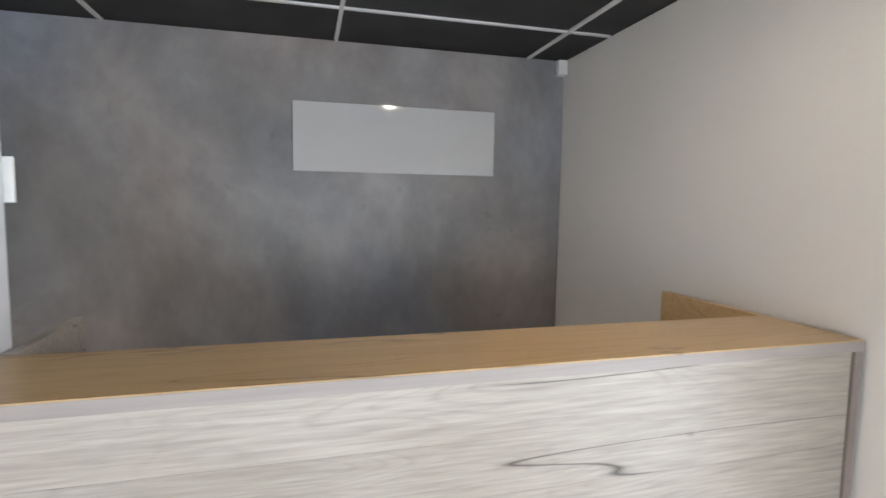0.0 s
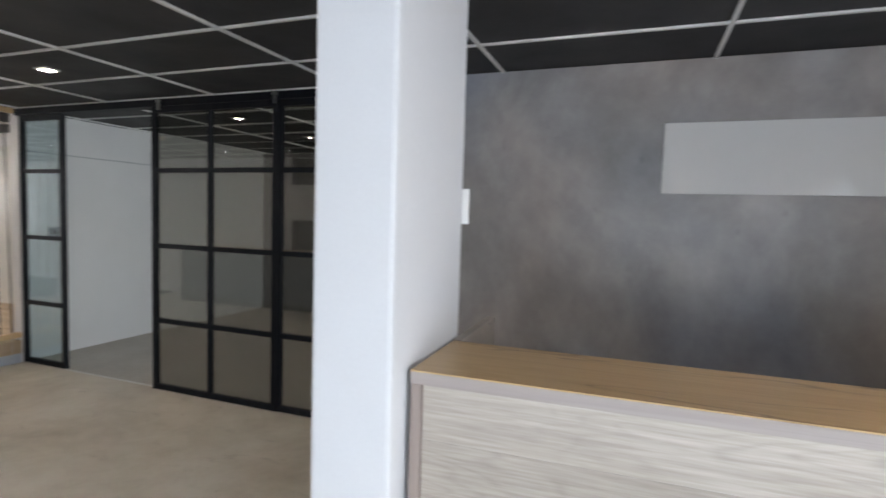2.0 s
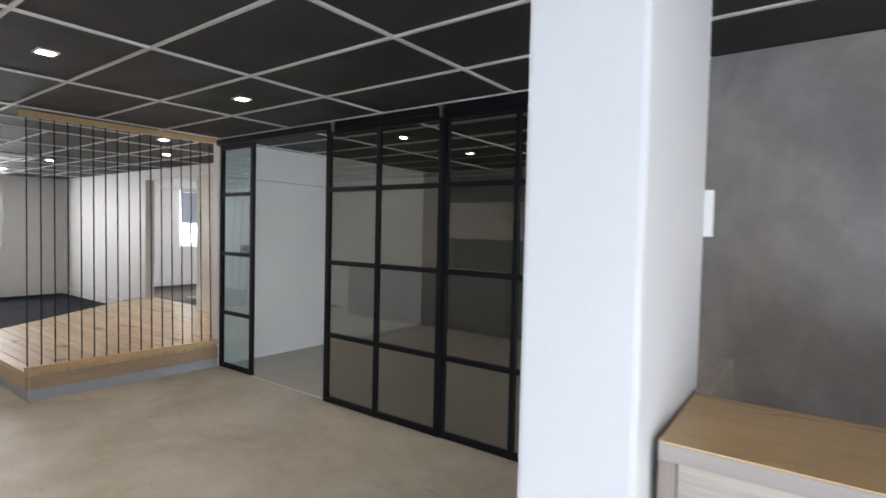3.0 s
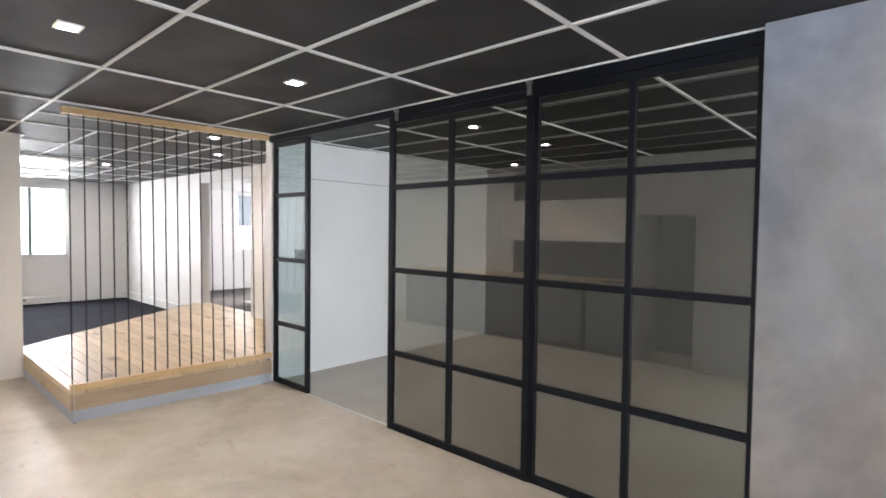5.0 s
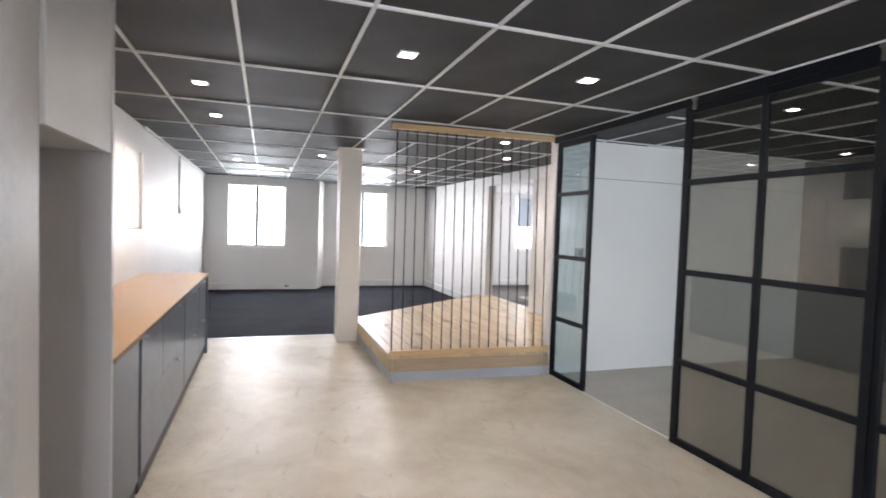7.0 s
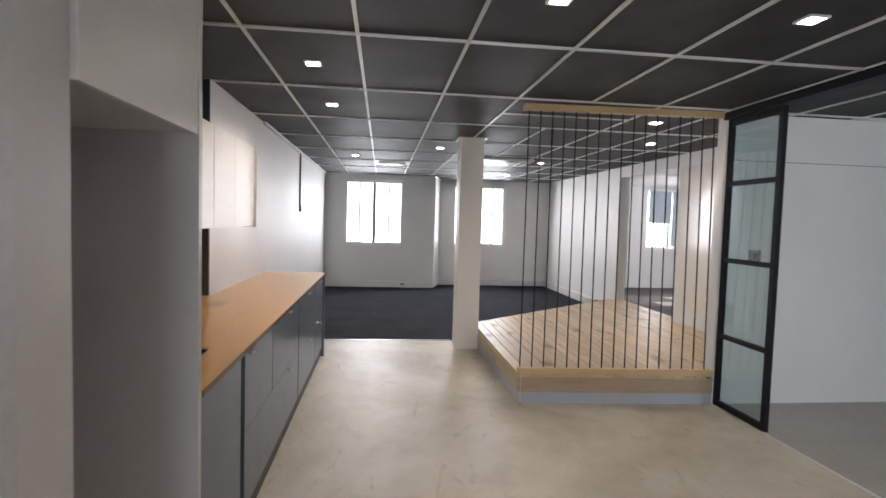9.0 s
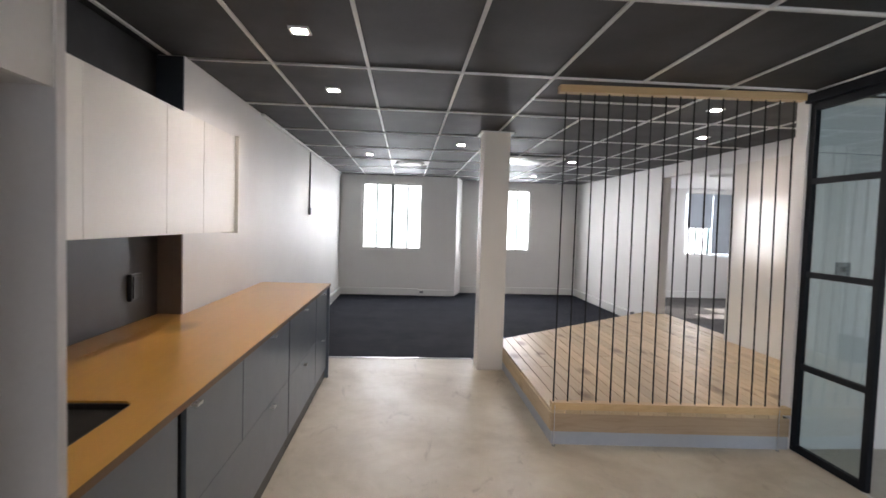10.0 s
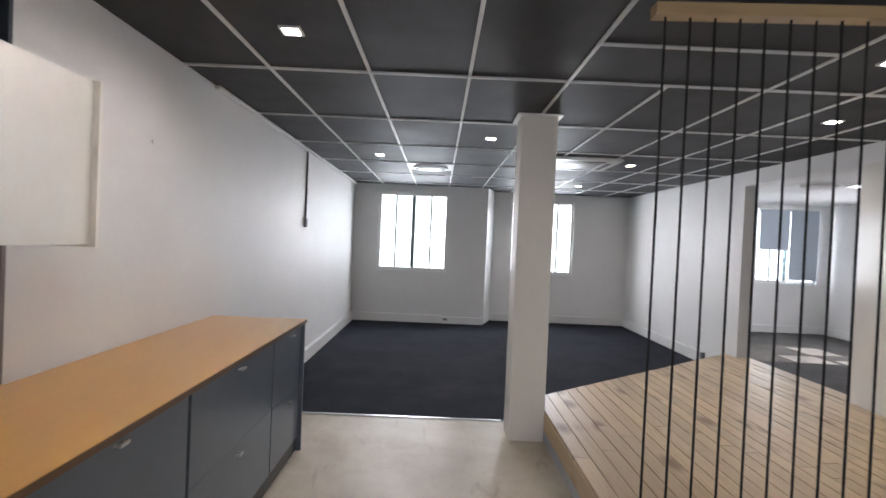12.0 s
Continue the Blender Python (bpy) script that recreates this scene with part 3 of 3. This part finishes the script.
ps = thing("wall_panel_sign", (0.365, 2.92, 1.75), "blank glossy pale grey sign board on the feature wall", "sign board")
part("board", boxes((-0.245, 0.974, 2.905, 2.927, 1.752, 2.150), bevel=0.003), M_PANEL, ps)
part("batten", boxes((-0.15, 0.87, 2.926, 2.930, 1.80, 2.10)), M_GREYPLASTIC, ps)
al = thing("motion_sensor", (1.40, 2.9, 2.40), "small white alarm sensor in the ceiling corner", "sensor")
part("housing", boxes((1.385, 1.449, 2.87, 2.929, 2.405, 2.50), bevel=0.012), M_PLASTIC, al)
part("lens", boxes((1.398, 1.436, 2.864, 2.871, 2.42, 2.455), bevel=0.003), M_TBAR, al)


# ---- glass partition ----
def glazed_panel(name, xs, y, zs, label, heavy, material):
    """A black steel panel: uprights at xs, rails at zs."""
    root = thing(name, ((xs[0] + xs[-1]) / 2, y, 0), label, "glass partition", "glazed screen of the meeting room")
    d = 0.018
    for i, x in enumerate(xs):
        w = heavy if i in (0, len(xs) - 1) else 0.019
        part("upright", boxes((x - w, x + w, y - d, y + d, 0.0, zs[-1]), bevel=0.002), M_BLACK, root)
    for i, z in enumerate(zs):
        h = 0.03 if i in (0, len(zs) - 1) else 0.02
        lo, hi = (0, 0.05) if i == 0 else (z - 0.05, z) if i == len(zs) - 1 else (z - h, z + h)
        for j, (a, b) in enumerate(zip(xs, xs[1:])):
            wa = heavy if j == 0 else 0.019
            wb = heavy if j == len(xs) - 2 else 0.019
            part("rail", boxes((a + wa, b - wb, y - d + 0.002, y + d - 0.002, lo, hi), bevel=0.002), M_BLACK, root)
    for a, b in zip(xs, xs[1:]):
        for u, v in zip(zs, zs[1:]):
            part("pane", boxes((a + 0.015, b - 0.015, y - 0.003, y + 0.003, u + 0.01, v - 0.01)), material, root)
    return root


LEVELS = [0.0, 0.61, 1.26, 1.905, 2.44]
glazed_panel("glass_screen", [-6.065, -5.495], 3.065, LEVELS, "narrow black-framed glass screen beside the doorway", 0.024, M_PALEGLASS)
slide = glazed_panel("sliding_door", [-4.26, -3.65, -3.0], 3.02, LEVELS, "black-framed smoked glass sliding door pushed open", 0.025, M_GLASS)
glazed_panel("glass_screen", [-2.958, -2.365, -1.762], 3.03, LEVELS, "black-framed smoked glass fixed screen", 0.016, M_GLASS)
for x in (-4.19, -3.0):
    part("hanger", boxes((x - 0.012, x + 0.012, 2.985, 2.998, 2.41, 2.49), (x - 0.02, x + 0.02, 2.98, 2.998, 2.475, 2.49)), M_STEEL, slide, "small steel track hanger")
solid("sliding_track", boxes((-6.09, -1.742, 2.999, 3.10, 2.441, CEIL - 0.002), bevel=0.003), M_BLACK, "black steel head track above the glass screen", "track", kind="structure")


# ---- timber platform with string screen ----
def front_x(y):
    """The platform's front edge, which runs slightly askew to the partition."""
    return -6.11 + 0.055 * (y - 2.18)


def askew(y0, y1, near, far, z0, z1):
    """A bar along the platform's front, from near to far behind its edge."""
    return prism([(front_x(y0) - far, y0), (front_x(y0) - near, y0), (front_x(y1) - near, y1), (front_x(y1) - far, y1)], z0, z1)


def platform():
    root = thing("timber_platform", (-8.0, 2.6, 0), "low pale pine plank platform on a grey plinth", "platform")
    y0, y1 = 1.32, 4.10

    def back(y):
        return min(-8.42 - (y - 1.41) * 0.79, -8.35)

    ins = 0.012
    part("plinth", prism([(front_x(y0) - ins, y0 + ins), (front_x(3.02) - ins, 3.02), (-6.21, 3.02), (-6.21, y1), (back(y1) + 0.06, y1), (back(y0) + 0.08, y0 + ins)], 0.0, 0.094), M_PLINTH, root, "bare grey plinth")
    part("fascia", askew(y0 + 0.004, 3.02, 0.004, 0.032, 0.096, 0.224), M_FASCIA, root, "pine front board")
    part("fascia", boxes((-8.30, front_x(y0) - 0.034, y0, y0 + 0.028, 0.096, 0.223), bevel=0.003), M_PINE, root, "pine side board")
    part("joists", prism([(front_x(y0) - 0.04, y0 + 0.04), (front_x(3.02) - 0.04, 3.02), (-6.22, 3.02), (-6.22, y1 - 0.01), (back(y1) + 0.09, y1 - 0.01), (back(y0) + 0.12, y0 + 0.04)], 0.0945, 0.223), M_CABDARK, root)
    n = 27
    rnd = random.Random(4)
    w = (y1 - y0) / n
    for i in range(n):
        a, b = y0 + i * w + 0.0028, y0 + (i + 1) * w - 0.0028
        front = front_x(a) if b < 3.03 else -6.205
        ends = [front]
        while ends[-1] - rnd.uniform(1.0, 1.9) > min(back(a), back(b)) + 0.5:
            ends.append(ends[-1] - rnd.uniform(0.9, 1.7))
        ends = [e for e in ends if e > max(back(a), back(b)) + 0.3]
        for k, e in enumerate(ends):
            tail = [(back(b), b), (back(a), a)] if k == len(ends) - 1 else [(ends[k + 1] + 0.003, b), (ends[k + 1] + 0.003, a)]
            part("plank", prism([(e, a), (front_x(b) if k == 0 and b < 3.03 else e, b), *tail], 0.2255, 0.254 + rnd.uniform(-0.0012, 0.0012)), M_PINE, root)
    part("threshold_board", boxes((-10.32, -8.58, 4.105, 4.28, 0.10, 0.257), bevel=0.003), M_PINE, root, "pine board in the opening")
    return root


platform()


def string_screen():
    root = thing("string_screen", (-6.19, 2.18, 0.2555), "black cords strung between two pine battens on the platform", "screen")
    part("bottom_batten", askew(1.322, 3.015, -0.010, 0.050, 0.2555, 0.306), M_PINEY, root, "pine batten on the platform")
    part("top_batten", askew(1.282, 2.965, -0.040, 0.028, 2.450, CEIL - 0.006), M_PINEY, root, "pine batten under the ceiling")
    for i in range(17):
        y, yt = 1.338 + i * 0.1008, 1.330 + i * 0.0982
        part("cord", rod([(front_x(y) - 0.024, y, 0.30), (front_x(yt) + 0.006, yt, 2.455)], 0.0055, 6), M_CORD, root)


string_screen()
for y in (1.34, 2.93):
    tx = front_x(y) + 0.015
    an = thing("floor_tie", (tx, y, 0.0), "thin steel tie rod between platform batten and floor", "tie rod")
    part("rod", rod([(tx, y, 0.004), (tx, y, 0.29)], 0.0025, 6), M_STEEL, an)
    part("foot", rod([(tx, y, 0.0), (tx, y, 0.006)], 0.012, 12), M_GREYPLASTIC, an)


# ---- kitchen ----
def base_unit(x0, x1, rows, label, handles):
    root = thing("base_cabinet", ((x0 + x1) / 2, -0.75, 0.0), label, "cabinet", "kitchen base units")
    yf = -0.475
    part("body", boxes((x1 + 0.002, x0 - 0.002, -1.09, yf - 0.019, 0.10, 0.885)), M_CABDARK, root)
    part("plinth", boxes((x1, x0, -1.05, yf - 0.014, 0.0, 0.085)), M_PLINTHDARK, root)
    for (a, b, u, v), (hx, hz) in zip(rows, handles):
        d = part("door", boxes((a + 0.005, b - 0.005, yf - 0.018, yf, u + 0.0012, v - 0.0012), bevel=0.0015), M_CAB, root)
        if hx is not None:
            bm = boxes((hx - 0.024, hx + 0.024, yf + 0.018, yf + 0.026, hz - 0.005, hz + 0.005), (hx - 0.020, hx - 0.013, yf, yf + 0.02, hz - 0.004, hz + 0.004), (hx + 0.013, hx + 0.020, yf, yf + 0.02, hz - 0.004, hz + 0.004))
            part("handle", bm, M_STEEL, d, "small steel bar handle")
    return root


base_unit(-3.765, -4.38, [(-4.38, -3.77, 0.10, 0.885)], "dark grey base cabinet under the sink", [(None, 0)])
base_unit(-4.44, -6.05, [(-5.08, -4.44, 0.485, 0.885), (-6.05, -5.08, 0.485, 0.885), (-6.05, -4.44, 0.10, 0.485)], "dark grey base unit with two fronts over one wide drawer", [(-4.50, 0.865), (-5.60, 0.865), (-5.60, 0.46)])
base_unit(-6.06, -7.08, [(-7.08, -6.065, 0.49, 0.885), (-7.08, -6.065, 0.10, 0.49)], "dark grey wide drawer unit with two drawers", [(-6.56, 0.855), (-6.56, 0.44)])
base_unit(-7.08, -7.68, [(-7.68, -7.085, 0.48, 0.885), (-7.68, -7.085, 0.10, 0.48)], "dark grey narrow drawer unit at the carpet end", [(-7.43, 0.853), (-7.40, 0.43)])
solid("cabinet_end_panel", boxes((-7.705, -7.683, -1.10, -0.452, 0.0, 0.888), bevel=0.002), M_CAB, "dark grey end panel of the kitchen run", "panel", base=(-7.69, -0.8, 0))
# Black block set back in the gap, its colour standing in for shade.
solid("dishwasher_gap_trim", boxes((-4.437, -4.383, -1.05, -0.60, 0.0, 0.885)), M_CABDARK, "black filler standing for the shade between two base cabinets", "trim", kind="structure")


def worktop():
    root = thing("kitchen_worktop", (-5.7, -0.78, 0.89), "long honey oak worktop with an inset sink", "worktop")
    z0, z1 = 0.897, 0.921
    sx0, sx1, sy0, sy1 = -4.36, -3.90, -0.99, -0.60
    part("slab", boxes((-7.71, sx0, -1.10, -0.447, z0, z1)), M_KTOP, root)
    for s in ((sx0, sx1, -1.10, sy0), (sx0, sx1, sy1, -0.447), (sx1, -3.765, -1.10, -0.447)):
        part("slab", boxes((*s, z0, z1)), M_KTOP, root)
    part("slab", boxes((-5.948, -3.765, -1.265, -1.101, z0, z1)), M_KTOP, root)
    for cx, cy, dx, dy in ((sx0, sy0, 1, 1), (sx1, sy0, -1, 1), (sx1, sy1, -1, -1), (sx0, sy1, 1, -1)):
        rr = 0.05
        arc = [(cx + dx * rr * (1 - math.sin(k * math.pi / 16)), cy + dy * rr * (1 - math.cos(k * math.pi / 16))) for k in range(9)]
        part("rounded_corner", prism([(cx, cy)] + arc, z0 + 0.0005, z1 - 0.0005), M_KTOP, root)
    part("front_edging", boxes((-7.71, -3.765, -0.4468, -0.443, z0, z1 - 0.002)), M_TOPEDGE, root, "dark oak front edging")
    # Black filler strip; its colour puts in the shadow line below the edging.
    part("batten", boxes((-7.70, -3.77, -1.05, -0.50, 0.8855, z0 - 0.0005)), M_CABDARK, root)


worktop()


def sink():
    root = thing("sink", (-4.13, -0.8, 0.75), "black composite sink set into the worktop", "sink")
    a, b, c, d = -4.358, -3.902, -0.988, -0.602
    part("bowl", boxes((a, b, c, d, 0.74, 0.75), (a, a + 0.012, c, d, 0.75, 0.915), (b - 0.012, b, c, d, 0.75, 0.915), (a + 0.012, b - 0.012, c, c + 0.012, 0.75, 0.915), (a + 0.012, b - 0.012, d - 0.012, d, 0.75, 0.915)), M_DARKPLASTIC, root)
    part("waste", rod([(-4.13, -0.8, 0.75), (-4.13, -0.8, 0.757)], 0.04, 20), M_STEEL, root, "steel waste")


sink()
solid("splashback", boxes((-5.93, -3.765, -1.268, -1.255, 0.922, 1.46)), M_SPLASH, "dark grey sheet splashback behind the worktop", "splashback", base=(-4.8, -1.26, 0.922))
solid("recess_lining", boxes((-5.948, -5.93, -1.268, -1.11, 0.922, 1.60)), M_BROWN, "brown-grey board lining the end of the kitchen recess", "panel", base=(-5.94, -1.2, 0.922))
solid("recess_lining", boxes((-5.948, -5.93, -1.268, -1.11, 2.032, CEIL - 0.008)), M_SLATE, "dark slate board lining the recess above the wall cupboards", "panel", base=(-5.94, -1.2, 2.032))
so = thing("wall_socket", (-5.64, -1.25, 1.06), "black double socket on the splashback", "socket")
part("plate", boxes((-5.70, -5.58, -1.255, -1.232, 1.05, 1.20), bevel=0.004), M_DARKPLASTIC, so)
part("cover", boxes((-5.685, -5.595, -1.232, -1.226, 1.065, 1.185), bevel=0.002), M_DARKPLASTIC, so)


def wall_cupboard(x0, x1, doors):
    root = thing("wall_cupboard", ((x0 + x1) / 2, -0.95, 1.445), "white handleless wall cupboard above the worktop", "cupboard", "kitchen wall cupboards")
    part("body", boxes((x1 + 0.001, x0 - 0.001, -1.10 if x1 < -5.9 else -1.25, -0.81, 1.447, 2.02)), M_WHITECAB, root)
    for a, b in doors:
        part("door", boxes((a + 0.002, b - 0.002, -0.809, -0.79, 1.445, 2.023), bevel=0.001), M_WHITECAB, root)


wall_cupboard(-3.77, -4.40, [(-4.40, -3.775)])
wall_cupboard(-4.40, -5.0, [(-5.0, -4.40)])
wall_cupboard(-5.0, -5.42, [(-5.42, -5.0)])
wall_cupboard(-5.42, -5.92, [(-5.92, -5.42)])
solid("cupboard_end_panel", boxes((-5.942, -5.924, -1.10, -0.772, 1.436, 2.030), bevel=0.0015), M_WHITECAB, "white end panel of the wall cupboards", "panel", base=(-5.93, -0.95, 1.443))


def fridge_housing():
    root = thing("fridge_housing", (-3.4, -0.8, 0.0), "tall grey housing with an empty fridge space", "cupboard")
    part("side_panel", boxes((-3.765, -3.735, -1.26, -0.45, 0.0, CEIL - 0.006)), M_GREYBOARD, root, "grey end panel")
    part("side_panel", boxes((-3.055, -2.862, -1.26, -0.47, 0.0, CEIL - 0.006)), M_GREYBOARD, root, "grey filler panel")
    part("top_box", boxes((-3.734, -3.056, -1.26, -0.475, 1.79, CEIL - 0.006)), M_GREYBOARD, root)
    part("door", boxes((-3.734, -3.056, -0.474, -0.455, 1.785, CEIL - 0.006), bevel=0.0015), M_FLAP, root, "pale flap door over the fridge space")


fridge_housing()

# ---- ceiling fittings ----


def downlight(x, y):
    root = thing("downlight", (x, y, CEIL), "small square recessed downlight, lit", "downlight", "ceiling downlights")
    z = CEIL + 0.006
    s = 0.052
    part("rim", boxes((x - s, x + s, y - s, y - s + 0.014, z - 0.010, z), (x - s, x + s, y + s - 0.014, y + s, z - 0.010, z), (x - s, x - s + 0.014, y - s + 0.014, y + s - 0.014, z - 0.010, z), (x + s - 0.014, x + s, y - s + 0.014, y + s - 0.014, z - 0.010, z)), M_TBAR, root)
    part("diffuser", boxes((x - s + 0.014, x + s - 0.014, y - s + 0.014, y + s - 0.014, z - 0.005, z - 0.001)), M_LED, root, "glowing diffuser")
    return root


first = downlight(-4.19, 0.905)
# The fitting at (-1.8, 0.9) is unseen, added to light the lobby.
for x, y in ((0.6, 0.9), (-1.8, 0.9), (-4.19, 2.11), (-5.405, -0.31), (-6.618, -0.306), (-10.3, -0.29), (-9.04, 0.91), (-6.66, 2.70), (-7.86, 3.30), (-10.28, 2.70), (-12.66, 2.71)):
    copy_thing(first, Matrix.Translation((x, y, CEIL)))


def ring(x, y, z0, z1, r0, r1, bm=None):
    bm = bm or bmesh.new()
    n = 32
    loops = []
    for r, z in ((r0, z1), (r0, z0), (r1, z0), (r1, z1)):
        loops.append([bm.verts.new((x + r * math.cos(i * math.tau / n), y + r * math.sin(i * math.tau / n), z)) for i in range(n)])
    for a, b in zip(loops, loops[1:] + loops[:1]):
        for i in range(n):
            bm.faces.new((a[i], a[(i + 1) % n], b[(i + 1) % n], b[i]))
    bmesh.ops.recalc_face_normals(bm, faces=bm.faces[:])
    return bm


def round_vent(x, y, name_label):
    root = thing("ceiling_vent", (x, y, CEIL), name_label, "vent")
    z = CEIL + 0.004
    part("plate", boxes((x - 0.29, x + 0.29, y - 0.29, y + 0.29, z - 0.012, z), bevel=0.003), M_TBAR, root)
    part("dark_throat", rod([(x, y, z - 0.016), (x, y, z - 0.0125)], 0.22, 32), M_DARKPLASTIC, root)
    part("outer_ring", ring(x, y, z - 0.04, z - 0.013, 0.20, 0.235), M_TBAR, root, smooth=False)
    part("inner_disc", rod([(x, y, z - 0.045), (x, y, z - 0.03)], 0.165, 32), M_TBAR, root)


round_vent(-11.1, 0.30, "white round air diffuser in the ceiling")
round_vent(-11.15, 5.63, "round air diffuser in the white ceiling")


def cassette(x, y):
    root = thing("air_conditioner", (x, y, CEIL), "white ceiling cassette air conditioner", "air conditioner")
    z = CEIL + 0.003
    s = 0.42
    part("panel", boxes((x - s, x + s, y - s, y + s, z - 0.035, z), bevel=0.01), M_PLASTIC, root)
    part("grille", boxes((x - 0.22, x + 0.22, y - 0.22, y + 0.22, z - 0.042, z - 0.0352), bevel=0.003), M_GREYPLASTIC, root)
    for dx, dy in ((0, 1), (0, -1), (1, 0), (-1, 0)):
        cx, cy = x + dx * 0.31, y + dy * 0.31
        hx, hy = (0.25, 0.025) if dx == 0 else (0.025, 0.25)
        part("louvre", boxes((cx - hx, cx + hx, cy - hy, cy + hy, z - 0.041, z - 0.0352), bevel=0.003), M_DARKPLASTIC, root)


cassette(-10.25, 2.05)

# ---- small wall things ----
cd = thing("cable_conduit", (-10.1, -1.10, 1.62), "dark cable hanging down the white wall from the ceiling", "cable")
part("cable", rod([(-10.1, -1.098, CEIL - 0.02), (-10.1, -1.098, 1.70)], 0.011, 8), M_GREYPLASTIC, cd)
part("end_box", boxes((-10.125, -10.075, -1.109, -1.075, 1.60, 1.70), bevel=0.004), M_GREYPLASTIC, cd)
pl = thing("wall_plate", (-6.085, 3.35, 1.25), "dark square switch plate on the white partition", "switch")
part("plate", boxes((-6.089, -6.077, 3.30, 3.41, 1.25, 1.35), bevel=0.003), M_GREYPLASTIC, pl)
part("rocker", boxes((-6.077, -6.073, 3.335, 3.375, 1.28, 1.32), bevel=0.001), M_DARKPLASTIC, pl)


def socket(x, y, z, face, label):
    root = thing("trunking_socket", (x, y, z), label, "socket", "sockets on the trunking")
    if face == "x":
        part("plate", boxes((x, x + 0.01, y - 0.06, y + 0.06, z, z + 0.07), bevel=0.002), M_PLASTIC, root)
        part("insert", boxes((x + 0.01, x + 0.013, y - 0.04, y + 0.04, z + 0.015, z + 0.055)), M_GREYPLASTIC, root)
    else:
        part("plate", boxes((x - 0.06, x + 0.06, y, y + 0.01, z, z + 0.07), bevel=0.002), M_PLASTIC, root)
        part("insert", boxes((x - 0.04, x + 0.04, y + 0.01, y + 0.013, z + 0.015, z + 0.055)), M_GREYPLASTIC, root)


socket(-13.53, 0.62, 0.05, "x", "white socket on the skirting trunking under the window")
socket(-14.15, 2.3, 0.06, "x", "white socket on the skirting trunking")
socket(-8.4, -1.06, 0.05, "y", "white socket on the skirting trunking beside the cabinets")

bl = thing("window_blind", (-14.17, 7.25, 2.40), "grey roller blind half covering the window", "blind")
part("roller", rod([(-14.16, 6.66, 2.42), (-14.16, 7.84, 2.42)], 0.025, 12), M_PLASTIC, bl)
part("fabric", boxes((-14.163, -14.160, 6.68, 7.26, 1.62, 2.40)), M_BLIND, bl)
part("fabric", boxes((-14.163, -14.160, 7.28, 7.83, 1.04, 2.40)), M_BLIND, bl)
part("bottom_bar", rod([(-14.161, 6.68, 1.615), (-14.161, 7.26, 1.615)], 0.008, 8), M_PLASTIC, bl)
cp = thing("ceiling_panel_light", (-10.6, 6.3, CEIL), "lit white panel light in the next room", "ceiling light")
part("frame", boxes((-11.2, -10.0, 6.0, 6.6, CEIL - 0.014, CEIL - 0.001)), M_TBAR, cp)
part("diffuser", boxes((-11.17, -10.03, 6.03, 6.57, CEIL - 0.018, CEIL - 0.0145)), M_LEDPANEL, cp)

tc_end = thing("trunking_end_cap", (-11.08, 4.09, 0.006), "grey end cap closing the skirting trunking", "end cap")
part("cap", boxes((-11.10, -11.06, 4.065, 4.119, 0.006, 0.155), bevel=0.003), M_GREYPLASTIC, tc_end)
pa = thing("wall_anchor", (-6.88, -1.105, 1.96), "small white plastic plug in the painted wall", "wall plug")
part("plug", rod([(-6.88, -1.109, 1.98), (-6.88, -1.100, 1.98)], 0.012, 12), M_PLASTIC, pa)
